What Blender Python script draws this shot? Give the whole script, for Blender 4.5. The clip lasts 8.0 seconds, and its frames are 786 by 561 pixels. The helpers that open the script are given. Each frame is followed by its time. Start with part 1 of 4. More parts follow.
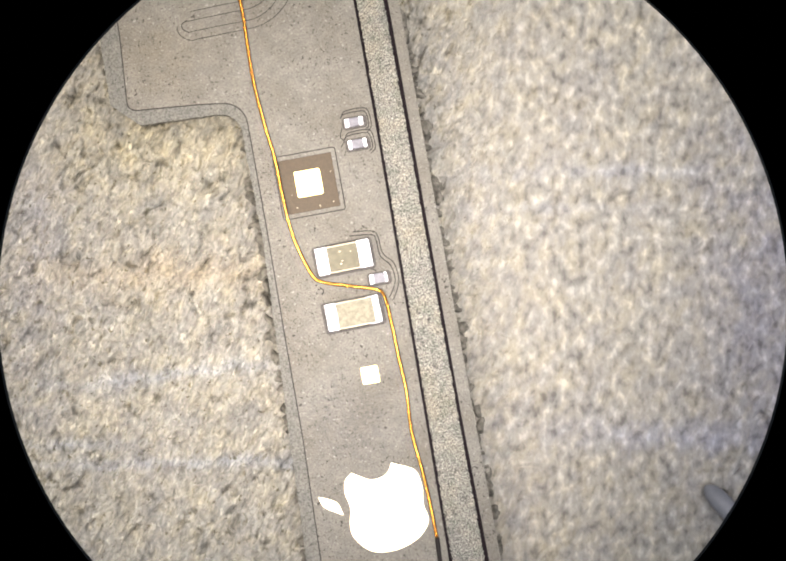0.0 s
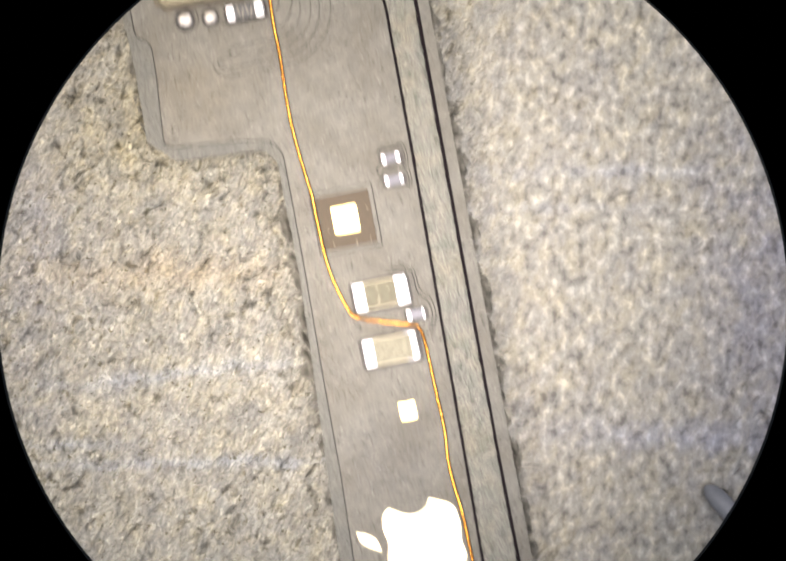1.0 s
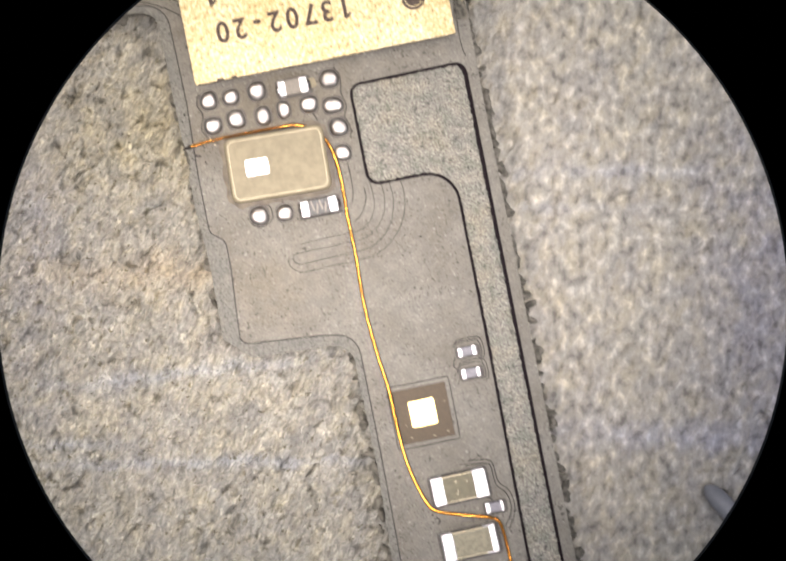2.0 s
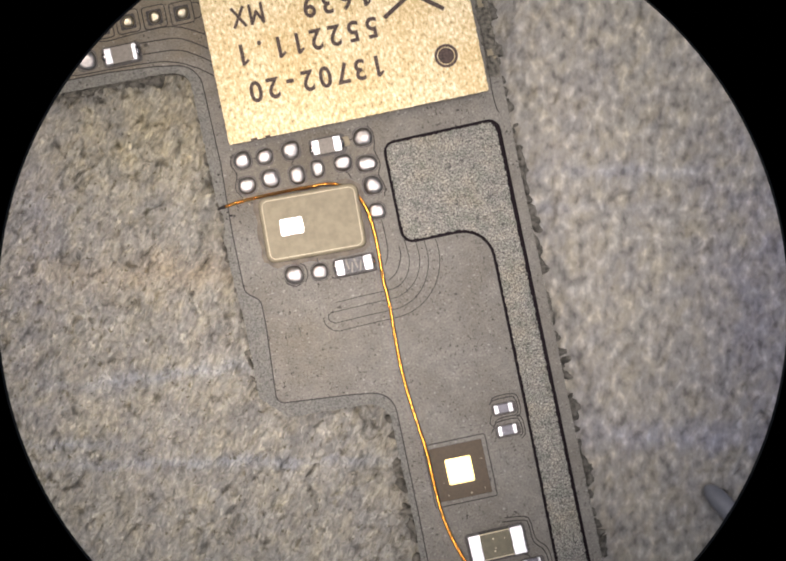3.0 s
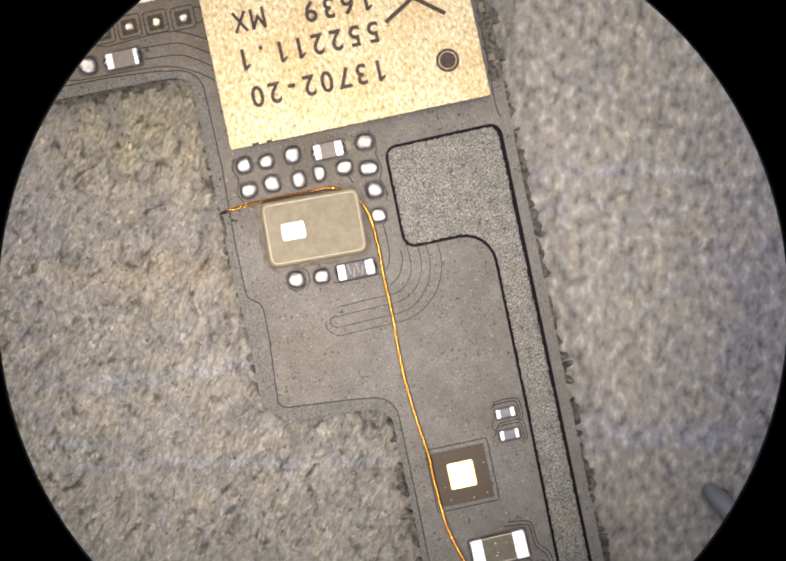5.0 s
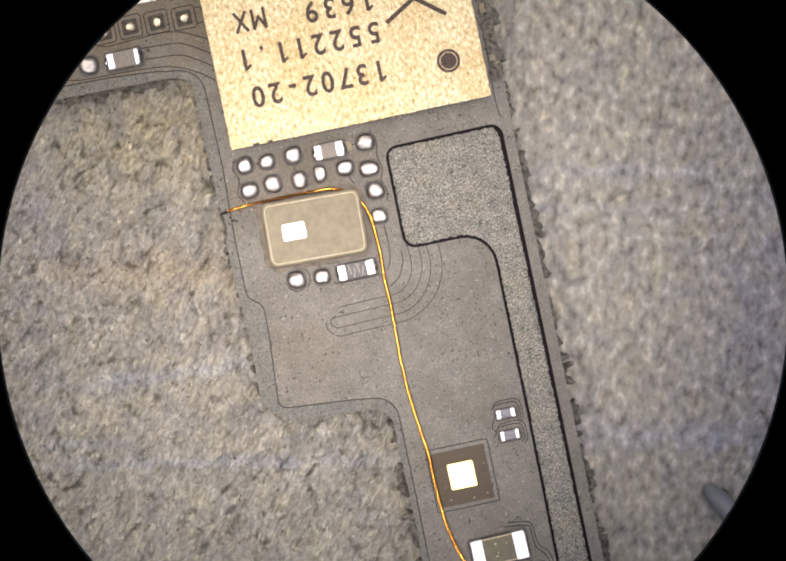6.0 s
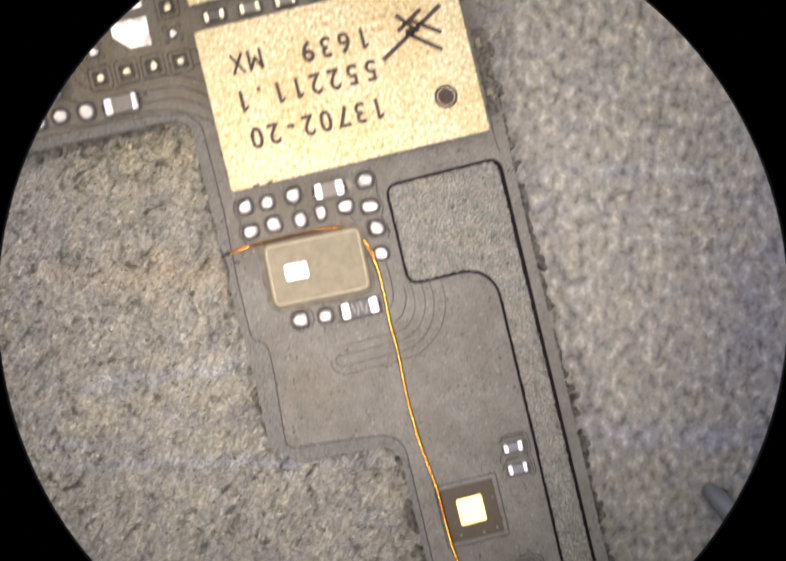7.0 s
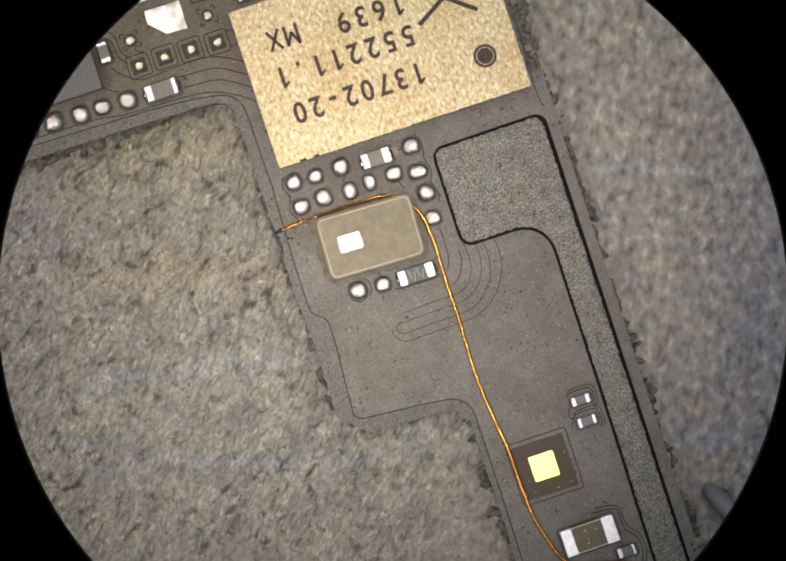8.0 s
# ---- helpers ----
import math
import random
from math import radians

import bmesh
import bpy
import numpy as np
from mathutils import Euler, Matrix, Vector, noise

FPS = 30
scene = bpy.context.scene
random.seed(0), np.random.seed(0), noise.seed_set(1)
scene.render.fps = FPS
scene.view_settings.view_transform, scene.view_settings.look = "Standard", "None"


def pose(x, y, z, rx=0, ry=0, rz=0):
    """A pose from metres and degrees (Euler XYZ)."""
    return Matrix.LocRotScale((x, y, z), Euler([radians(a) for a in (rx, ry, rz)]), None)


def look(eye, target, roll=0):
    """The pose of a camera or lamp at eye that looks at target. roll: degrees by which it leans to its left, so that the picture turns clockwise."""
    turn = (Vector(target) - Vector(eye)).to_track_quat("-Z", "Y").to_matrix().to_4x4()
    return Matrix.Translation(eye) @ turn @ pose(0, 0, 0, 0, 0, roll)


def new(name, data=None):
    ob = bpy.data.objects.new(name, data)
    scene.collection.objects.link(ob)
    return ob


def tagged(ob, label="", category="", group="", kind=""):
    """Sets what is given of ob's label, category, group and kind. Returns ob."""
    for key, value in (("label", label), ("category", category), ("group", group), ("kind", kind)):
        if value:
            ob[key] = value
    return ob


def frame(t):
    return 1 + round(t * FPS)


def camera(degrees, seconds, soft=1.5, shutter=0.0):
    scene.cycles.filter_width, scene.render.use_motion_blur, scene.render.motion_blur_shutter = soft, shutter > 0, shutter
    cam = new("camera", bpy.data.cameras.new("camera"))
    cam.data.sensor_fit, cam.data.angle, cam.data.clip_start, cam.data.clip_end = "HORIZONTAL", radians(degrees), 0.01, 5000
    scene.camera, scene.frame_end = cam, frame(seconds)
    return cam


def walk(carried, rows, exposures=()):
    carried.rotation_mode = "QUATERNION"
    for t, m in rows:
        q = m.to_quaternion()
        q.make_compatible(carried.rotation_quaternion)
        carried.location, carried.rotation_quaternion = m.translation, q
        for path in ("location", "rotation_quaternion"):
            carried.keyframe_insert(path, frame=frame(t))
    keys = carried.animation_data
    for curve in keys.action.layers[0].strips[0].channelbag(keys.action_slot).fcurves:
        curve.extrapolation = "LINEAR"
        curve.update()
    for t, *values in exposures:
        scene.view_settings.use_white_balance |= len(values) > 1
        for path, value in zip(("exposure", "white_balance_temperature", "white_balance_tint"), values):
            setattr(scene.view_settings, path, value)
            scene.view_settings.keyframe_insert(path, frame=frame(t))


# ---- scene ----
# A phone's circuit board slides over a grey work mat under a stereo microscope.
# Lengths below are in millimetres unless a name says otherwise; the board's own
# axes run across (x) and along (y) its long strip.
MM = 0.001
TOP = 1.0          # height of the board's upper face over the mat
EYE = 121.0        # height of the lens over the mat

cam = camera(7.477, 8.0, soft=2.1, shutter=0.5)
walk(cam, [(0.0, pose(0, 0, EYE * MM)), (8.0, pose(0, 0, EYE * MM))],
     exposures=[(0.0, 1.18, 6550, 10), (0.8, 1.13, 6550, 10), (1.7, 1.08, 6530, 11), (2.8, 0.36, 6420, 14), (3.5, 0.45, 6420, 14), (6.0, 0.49, 6420, 14), (6.9, 0.49, 6420, 14), (7.1, 0.38, 6430, 13), (7.4, 0.17, 6450, 12), (8.0, 0.0, 6450, 10)])

# ---- light: a ring of small lamps round the objective, and a dim room ----
world = bpy.data.worlds.new("room")
scene.world = world
world.use_nodes = True
world.node_tree.nodes["Background"].inputs["Color"].default_value = (0.62, 0.78, 1.0, 1)
world.node_tree.nodes["Background"].inputs["Strength"].default_value = 0.10


def ring_lamps(radius, height, size, milliwatts, colour, beam, target, splay=0.0, cold=0.0):
    """A ring of lamps round the lens axis, aimed at the target or, splayed, each to its own side of it; powers uneven
    to shape the falloff, cooler to one side.
    """
    for i, power in enumerate(milliwatts):
        a = 2 * math.pi * (i + 0.5) / len(milliwatts)
        data = bpy.data.lights.new("ring_lamp", "AREA")
        data.shape, data.size, data.energy = "DISK", size * MM, power * 0.001
        cool = 0.5 * cold * (1 - math.cos(a - radians(135)))
        data.color = [c * (1 - cool) + d * cool for c, d in zip(colour, (0.83, 0.85, 1.0))]
        data.spread = radians(beam)
        way = Vector((math.cos(a), math.sin(a), 0))
        ob = new("ring_lamp", data)
        ob.matrix_world = look((way * radius + Vector((0, 0, height))) * MM, (Vector(target) + way * splay) * MM)
        tagged(ob, kind="structure")


ring_lamps(5.9, 85.0, 4.6, [0.034] * 6, (1.0, 0.9, 0.84), 12.3, (-2.15, -0.88, 0))
ring_lamps(38.0, 68.0, 10.0, (0.18, 0.043, 0.09, 0.16, 0.044, 0.046), (1.0, 0.85, 0.66), 15.8, (-0.1, 1.6, 0), 4.95, 0.7)


# ---- materials ----
def material(name, base, rough, metal=0.0):
    m = bpy.data.materials.new(name)
    m.use_nodes = True
    bsdf = m.node_tree.nodes["Principled BSDF"]
    bsdf.inputs["Base Color"].default_value = (*base, 1)
    bsdf.inputs["Roughness"].default_value = rough
    bsdf.inputs["Metallic"].default_value = metal
    return m, m.node_tree, bsdf


def coords(tree, stretch=(1, 1, 1), lean=0.0):
    """Object space in millimetres, leant by that many degrees, then stretched."""
    vec = tree.nodes.new("ShaderNodeTexCoord").outputs["Object"]
    for turn, scale in ((lean, (1, 1, 1)), (0.0, [s * 1000 for s in stretch])):
        mp = tree.nodes.new("ShaderNodeMapping")
        mp.inputs["Rotation"].default_value = (0, 0, radians(turn))
        mp.inputs["Scale"].default_value = scale
        tree.links.new(vec, mp.inputs["Vector"])
        vec = mp.outputs["Vector"]
    return vec


def grain(tree, vec, per_mm, detail=3, rough=0.55):
    n = tree.nodes.new("ShaderNodeTexNoise")
    n.inputs["Scale"].default_value = per_mm
    n.inputs["Detail"].default_value = detail
    n.inputs["Roughness"].default_value = rough
    tree.links.new(vec, n.inputs["Vector"])
    return n.outputs["Fac"]


def ramp(tree, fac, stops):
    r = tree.nodes.new("ShaderNodeValToRGB")
    els = r.color_ramp.elements
    while len(els) < len(stops):
        els.new(0.5)
    for e, (p, c) in zip(els, stops):
        e.position, e.color = p, (*c, 1)
    tree.links.new(fac, r.inputs["Fac"])
    return r.outputs["Color"]


def mix(tree, a, b, fac, kind="MIX"):
    n = tree.nodes.new("ShaderNodeMix")
    n.data_type, n.blend_type = "RGBA", kind
    for sock, value in (("A", a), ("B", b)):
        s = [i for i in n.inputs if i.name == sock and i.type == "RGBA"][0]
        if isinstance(value, tuple):
            s.default_value = (*value, 1)
        else:
            tree.links.new(value, s)
    if isinstance(fac, float):
        n.inputs["Factor"].default_value = fac
    else:
        tree.links.new(fac, n.inputs["Factor"])
    return [o for o in n.outputs if o.type == "RGBA"][0]


def bump(tree, bsdf, fac, mm, strength=1.0):
    b = tree.nodes.new("ShaderNodeBump")
    b.inputs["Distance"].default_value = mm * MM
    if isinstance(strength, float):
        b.inputs["Strength"].default_value = strength
    else:
        tree.links.new(strength, b.inputs["Strength"])
    tree.links.new(fac, b.inputs["Height"])
    tree.links.new(b.outputs["Normal"], bsdf.inputs["Normal"])


def make_mask():
    """Matt grey-brown solder mask with fine specks and faint stains."""
    m, t, bsdf = material("solder_mask", (0.2, 0.19, 0.17), 0.62)
    bsdf.inputs["Specular IOR Level"].default_value = 0.3
    v = coords(t)
    c = ramp(t, grain(t, v, 26, 3, 0.7), [(0.3, (0.174, 0.168, 0.148)), (0.7, (0.306, 0.296, 0.261))])
    brown_patch = ramp(t, grain(t, v, 0.9, 3), [(0.38, (1.06, 1.05, 1.04)), (0.66, (0.86, 0.83, 0.79))])
    c = mix(t, c, brown_patch, 1.0, "MULTIPLY")
    blotch = ramp(t, grain(t, v, 4.5, 3), [(0.4, (1, 1, 1)), (0.62, (0.88, 0.88, 0.9))])
    c = mix(t, c, blotch, 1.0, "MULTIPLY")
    # dim warm light painted on arm and below filter; flux stain above filter
    for y, wide, x, far, tint in ((6.3, 1.3, -4.2, 3.2, (0.86, 0.77, 0.64)), (-0.9, 0.7, -2.0, 0.9, (0.98, 0.94, 0.87)), (2.6, 0.6, -1.2, 1.7, (0.8, 0.75, 0.67))):
        c = mix(t, c, mix(t, c, tint, 1.0, "MULTIPLY"), streak(t, y, 0.0, wide, x, far))
    # scuffed patch above the emblem
    scuff = ramp(t, grain(t, v, 8, 4, 0.7), [(0.42, (1, 1, 1)), (0.62, (0.72, 0.73, 0.78))])
    c = mix(t, c, mix(t, c, scuff, 1.0, "MULTIPLY"), streak(t, -8.9, 0.0, 0.8, 0.5, 0.9))
    # dark specks of several sizes, thicker in some places than in others
    where = ramp(t, grain(t, v, 1.6, 2), [(0.4, (0.25, 0.25, 0.25)), (0.62, (1, 1, 1))])
    for per, low, high, dark in ((17, 0.615, 0.65, 0.36), (10, 0.65, 0.68, 0.25), (30, 0.62, 0.68, 0.55)):
        speck = ramp(t, grain(t, coords(t, (1.0, 0.8, 1)), per, 2, 0.6), [(low, (1, 1, 1)), (high, (dark, dark * 0.96, dark * 0.95))])
        c = mix(t, c, mix(t, c, speck, 1.0, "MULTIPLY"), where)
    dust = ramp(t, grain(t, coords(t, (0.9, 1.1, 1)), 15, 1), [(0.67, (0, 0, 0)), (0.72, (0.14, 0.14, 0.135))])
    c = mix(t, c, dust, 1.0, "ADD")
    t.links.new(c, bsdf.inputs["Base Color"])
    bump(t, bsdf, grain(t, v, 22), 0.006, 0.7)
    return m


def make_margin():
    """Bluish-grey grainy laminate outside the solder mask."""
    m, t, bsdf = material("grainy_margin", (0.22, 0.225, 0.22), 0.7)
    bsdf.inputs["Specular IOR Level"].default_value = 0.2
    v = coords(t)
    c = ramp(t, grain(t, v, 26, 2), [(0.36, (0.147, 0.143, 0.13)), (0.64, (0.256, 0.25, 0.23))])
    c = mix(t, c, ramp(t, grain(t, v, 3.0, 3), [(0.4, (1.05, 1.05, 1.01)), (0.6, (0.94, 0.955, 0.95))]), 1.0, "MULTIPLY")
    c = mix(t, c, ramp(t, grain(t, v, 12, 2), [(0.66, (1, 1, 1)), (0.71, (0.45, 0.43, 0.43))]), 1.0, "MULTIPLY")
    t.links.new(c, bsdf.inputs["Base Color"])
    bump(t, bsdf, grain(t, v, 24, 2), 0.01, 0.8)
    return m


def make_plating():
    """Grainy bare plating of the ground frame."""
    m, t, bsdf = material("grainy_plating", (0.3, 0.3, 0.28), 0.55, 0.2)
    v = coords(t)
    c = ramp(t, grain(t, coords(t, (1.3, 0.85, 1)), 30, 3, 0.75), [(0.35, (0.05, 0.05, 0.048)), (0.49, (0.192, 0.187, 0.16)), (0.65, (0.465, 0.455, 0.39))])
    c = mix(t, c, ramp(t, grain(t, v, 14, 2), [(0.58, (1, 1, 1)), (0.67, (0.45, 0.44, 0.46))]), 1.0, "MULTIPLY")
    c = mix(t, c, ramp(t, grain(t, coords(t, (0.9, 1.2, 1)), 24, 2), [(0.58, (0, 0, 0)), (0.70, (0.22, 0.215, 0.195))]), 1.0, "ADD")
    c = mix(t, c, ramp(t, grain(t, v, 4.0, 3), [(0.35, (0.8, 0.84, 0.81)), (0.5, (1, 1, 1)), (0.65, (1.12, 1.09, 1.05))]), 1.0, "MULTIPLY")
    c = mix(t, c, ramp(t, grain(t, coords(t, (1.0, 0.7, 1)), 7.5, 2), [(0.6, (1, 1, 1)), (0.68, (0.6, 0.59, 0.6))]), 1.0, "MULTIPLY")
    c = mix(t, c, ramp(t, grain(t, v, 1.2), [(0.32, (0.86, 0.86, 0.9)), (0.5, (1, 1, 1)), (0.68, (1.0, 0.96, 0.89))]), 1.0, "MULTIPLY")
    t.links.new(c, bsdf.inputs["Base Color"])
    bump(t, bsdf, grain(t, v, 28, 3), 0.013, 0.9)
    return m


def make_gold_top():
    """Brushed, speckled gold film of the shielded modules."""
    m, t, bsdf = material("gold_film", (0.75, 0.55, 0.25), 0.5, 0.45)
    v = coords(t)
    c = ramp(t, grain(t, coords(t, (1.35, 0.8, 1)), 11, 4, 0.72), [(0.31, (0.22, 0.155, 0.08)), (0.40, (0.575, 0.463, 0.245)), (0.54, (0.755, 0.643, 0.41)), (0.66, (1.0, 0.93, 0.76))])
    c = mix(t, c, ramp(t, grain(t, v, 1.0, 3), [(0.35, (0.88, 0.82, 0.70)), (0.62, (1, 1, 1))]), 1.0, "MULTIPLY")
    t.links.new(c, bsdf.inputs["Base Color"])
    bump(t, bsdf, grain(t, v, 16, 3), 0.018, 0.9)
    return m


def plain(name, base, rough, metal=0.0, per_mm=20.0, depth=0.004, vary=0.12):
    m, t, bsdf = material(name, base, rough, metal)
    v = coords(t)
    lo, hi = [tuple(min(1, x * k) for x in base) for k in (1 - vary, 1 + vary)]
    t.links.new(ramp(t, grain(t, v, per_mm), [(0.35, lo), (0.65, hi)]), bsdf.inputs["Base Color"])
    bump(t, bsdf, grain(t, v, per_mm * 0.7), depth, 0.6)
    return m


def flakes(tree, vec, per_mm):
    """A random value for each of many small flakes."""
    n = tree.nodes.new("ShaderNodeTexVoronoi")
    n.feature = "SMOOTH_F1"
    n.inputs["Scale"].default_value = per_mm
    n.inputs["Smoothness"].default_value = 0.15
    tree.links.new(vec, n.inputs["Vector"])
    sep = tree.nodes.new("ShaderNodeSeparateColor")
    tree.links.new(n.outputs["Color"], sep.inputs[0])
    return sep.outputs[0]


def noise_vec(tree, vec, per_mm):
    n = tree.nodes.new("ShaderNodeTexNoise")
    n.inputs["Scale"].default_value = per_mm
    tree.links.new(vec, n.inputs["Vector"])
    return n.outputs["Color"]


def streak(tree, y, slope, wide, x, far):
    """A soft patch along a nearly level line, with a wavering edge; lengths in millimetres."""
    v = coords(tree)
    sep = tree.nodes.new("ShaderNodeSeparateXYZ")
    tree.links.new(v, sep.inputs[0])

    def calc(kind, a, b=0.0):
        n = tree.nodes.new("ShaderNodeMath")
        n.operation = kind
        for sock, value in zip(n.inputs, (a, b)):
            if isinstance(value, float):
                sock.default_value = value
            else:
                tree.links.new(value, sock)
        return n.outputs[0]

    waver = calc("MULTIPLY", calc("SUBTRACT", grain(tree, v, 1.5, 4), 0.5), 3.2 * wide)
    off = calc("SUBTRACT", calc("SUBTRACT", sep.outputs[1], y), calc("MULTIPLY", sep.outputs[0], slope))
    across = calc("DIVIDE", calc("ADD", off, waver), wide)
    along = calc("DIVIDE", calc("SUBTRACT", sep.outputs[0], float(x)), far)
    d = calc("ADD", calc("MULTIPLY", across, across), calc("MULTIPLY", along, along))
    return calc("POWER", 2.718, calc("MULTIPLY", d, -1.0))


def side(tree, x0, x1, first, last):
    """Goes from first at x0 to last at x1, in millimetres."""
    sep = tree.nodes.new("ShaderNodeSeparateXYZ")
    tree.links.new(coords(tree), sep.inputs[0])
    n = tree.nodes.new("ShaderNodeMapRange")
    for name, value in (("From Min", x0), ("From Max", x1), ("To Min", first), ("To Max", last)):
        n.inputs[name].default_value = value
    tree.links.new(sep.outputs[0], n.inputs["Value"])
    return n.outputs[0]


def make_mat():
    """Grey pressed-fibre mat: pale glint flecks, dark painted pits, a brown and some bluish streaks, broad tints for
    light.
    """
    m, t, bsdf = material("pressed_fibre", (0.25, 0.24, 0.22), 0.8)
    bsdf.inputs["Specular IOR Level"].default_value = 0.35
    v = coords(t, (1.2, 0.8, 0.25), 20)
    warp = mix(t, v, noise_vec(t, v, 4.0), 0.16, "ADD")
    upright = mix(t, coords(t, (1.6, 0.8, 0.25), 24), noise_vec(t, v, 5.0), 0.25, "ADD")
    c = ramp(t, flakes(t, warp, 3.4), [(0.0, (0.268, 0.262, 0.246)), (0.5, (0.315, 0.304, 0.28)), (1.0, (0.37, 0.356, 0.322))])
    c = mix(t, c, ramp(t, flakes(t, upright, 6.0), [(0.0, (0.20, 0.186, 0.16)), (0.55, (0.32, 0.303, 0.275)), (0.85, (0.44, 0.425, 0.39)), (1.0, (0.62, 0.60, 0.55))]), 0.22)
    # small glints on the fibres, painted in as pale flecks
    pale = ramp(t, grain(t, upright, 6.0, 2), [(0.6, (0, 0, 0)), (0.74, (0.22, 0.212, 0.18))])
    c = mix(t, c, pale, 1.0, "ADD")
    # softer, rounder tufts where the fibres get coarser
    tufts = ramp(t, grain(t, mix(t, coords(t, (1.2, 0.8, 0.25)), noise_vec(t, v, 3.0), 0.1, "ADD"), 4.7, 2.0, 0.5), [(0.27, (0.182, 0.173, 0.157)), (0.43, (0.36, 0.342, 0.307)), (0.57, (0.455, 0.433, 0.386)), (0.74, (0.72, 0.69, 0.62))])
    # dark gaps between fibres, painted in as random olive flecks
    fibre = ramp(t, grain(t, upright, 5.2, 3), [(0.59, (1, 1, 1)), (0.72, (0.55, 0.53, 0.45))])
    c = mix(t, c, fibre, 1.0, "MULTIPLY")
    c = mix(t, c, ramp(t, grain(t, upright, 9.5, 2), [(0.36, (0.8, 0.79, 0.78)), (0.5, (1, 1, 1)), (0.64, (1.22, 1.2, 1.16))]), 1.0, "MULTIPLY")
    # small shaded pits, painted in as dark olive specks
    c = mix(t, c, ramp(t, grain(t, coords(t), 8.0, 2), [(0.66, (1, 1, 1)), (0.71, (0.44, 0.42, 0.34))]), 1.0, "MULTIPLY")
    c = mix(t, c, (1.04, 1.055, 1.04), 1.0, "MULTIPLY")
    c = mix(t, c, tufts, side(t, 0.5, 3.0, 0.0, 0.86))
    c = mix(t, c, ramp(t, grain(t, v, 2.6, 3), [(0.36, (0.91, 0.93, 0.96)), (0.5, (1, 1, 1)), (0.64, (1.06, 1.04, 0.97))]), 1.0, "MULTIPLY")
    c = mix(t, c, ramp(t, grain(t, v, 0.9, 3), [(0.35, (0.93, 0.93, 0.95)), (0.65, (1.05, 1.04, 1.0))]), 1.0, "MULTIPLY")
    # streaks and painted light: height on the mat, slope, width, middle, half length, tint
    for y, slope, wide, x, far, tint in ((-1.35, 0.12, 0.13, -4.4, 3.0, (1.06, 1.12, 1.27)), (-3.1, 0.03, 0.12, -6.7, 1.2, (1.02, 1.08, 1.24)), (-3.6, 0.02, 0.12, -3.6, 3.9, (1.03, 1.09, 1.25)),
                                         (2.1, 0.02, 0.14, 4.2, 2.4, (1.04, 1.08, 1.2)), (1.4, 0.02, 0.12, 3.2, 1.6, (1.0, 1.03, 1.12)), (-2.9, -0.04, 0.3, 5.4, 2.2, (0.96, 1.0, 1.18)),
                                         # broad tints: bluish falloff painted in at the right, bluish left margin
                                         (-1.0, 0.0, 3.4, 7.7, 1.4, (0.95, 0.97, 1.17)), (1.2, 0.0, 3.0, -7.4, 1.0, (0.97, 0.98, 1.08)),
                                         # brown streak of the mat, then warm upper-left light painted in
                                         (0.25, 0.02, 0.42, -4.4, 2.2, (1.07, 0.985, 0.89)), (3.2, 0.05, 1.0, -4.8, 2.2, (1.03, 0.99, 0.86))):
        c = mix(t, c, mix(t, c, tint, 1.0, "MULTIPLY"), streak(t, y, slope, wide, x, far))
    t.links.new(c, bsdf.inputs["Base Color"])
    bump(t, bsdf, grain(t, upright, 6.4, 3, 0.55), 0.065, side(t, 0.5, 3.0, 0.95, 0.12))
    return m


MASK = make_mask()
PLATING = make_plating()
GOLD_TOP = make_gold_top()
MAT = make_mat()
MARGIN = make_margin()
CORE = plain("board_core", (0.026, 0.02, 0.024), 0.85)
CORE.node_tree.nodes["Principled BSDF"].inputs["Specular IOR Level"].default_value = 0.05
EDGE = plain("board_laminate", (0.14, 0.128, 0.105), 0.8, per_mm=9, depth=0.04, vary=0.65)
BROWN = plain("bare_brown_laminate", (0.082, 0.0555, 0.027), 0.55)
SOLDER = plain("bright_solder", (0.46, 0.44, 0.42), 0.4, 1.0, 9, 0.05, 0.25)
FILLET = plain("smooth_solder_slope", (0.34, 0.33, 0.34), 0.22, 1.0, 9, 0.02, 0.2)
GLINT = plain("tarnished_solder", (0.66, 0.59, 0.44), 0.42, 1.0, 9, 0.03, 0.3)
TIN = plain("tinned_end", (0.72, 0.72, 0.76), 0.45, 1.0, 14, 0.010, 0.12)
WORN_TIN = plain("scuffed_tin", (0.6, 0.585, 0.55), 0.4, 1.0, 3.2, 0.035, 0.45)
GOLD_PAD = plain("plated_gold_pad", (0.95, 0.71, 0.24), 0.38, 1.0, 10, 0.002, 0.04)
CERAMIC = plain("beige_ceramic", (0.158, 0.143, 0.086), 0.46, per_mm=9, vary=0.12)
PALE_CERAMIC = plain("pale_beige_ceramic", (0.24, 0.217, 0.14), 0.46, per_mm=12, vary=0.2)
CERAMIC.node_tree.nodes["Principled BSDF"].inputs["Specular IOR Level"].default_value = 0.38
BLUE_BODY = plain("blue_grey_ceramic", (0.17, 0.168, 0.205), 0.4, per_mm=14)
GREY_BODY = plain("grey_ceramic", (0.27, 0.245, 0.212), 0.6)
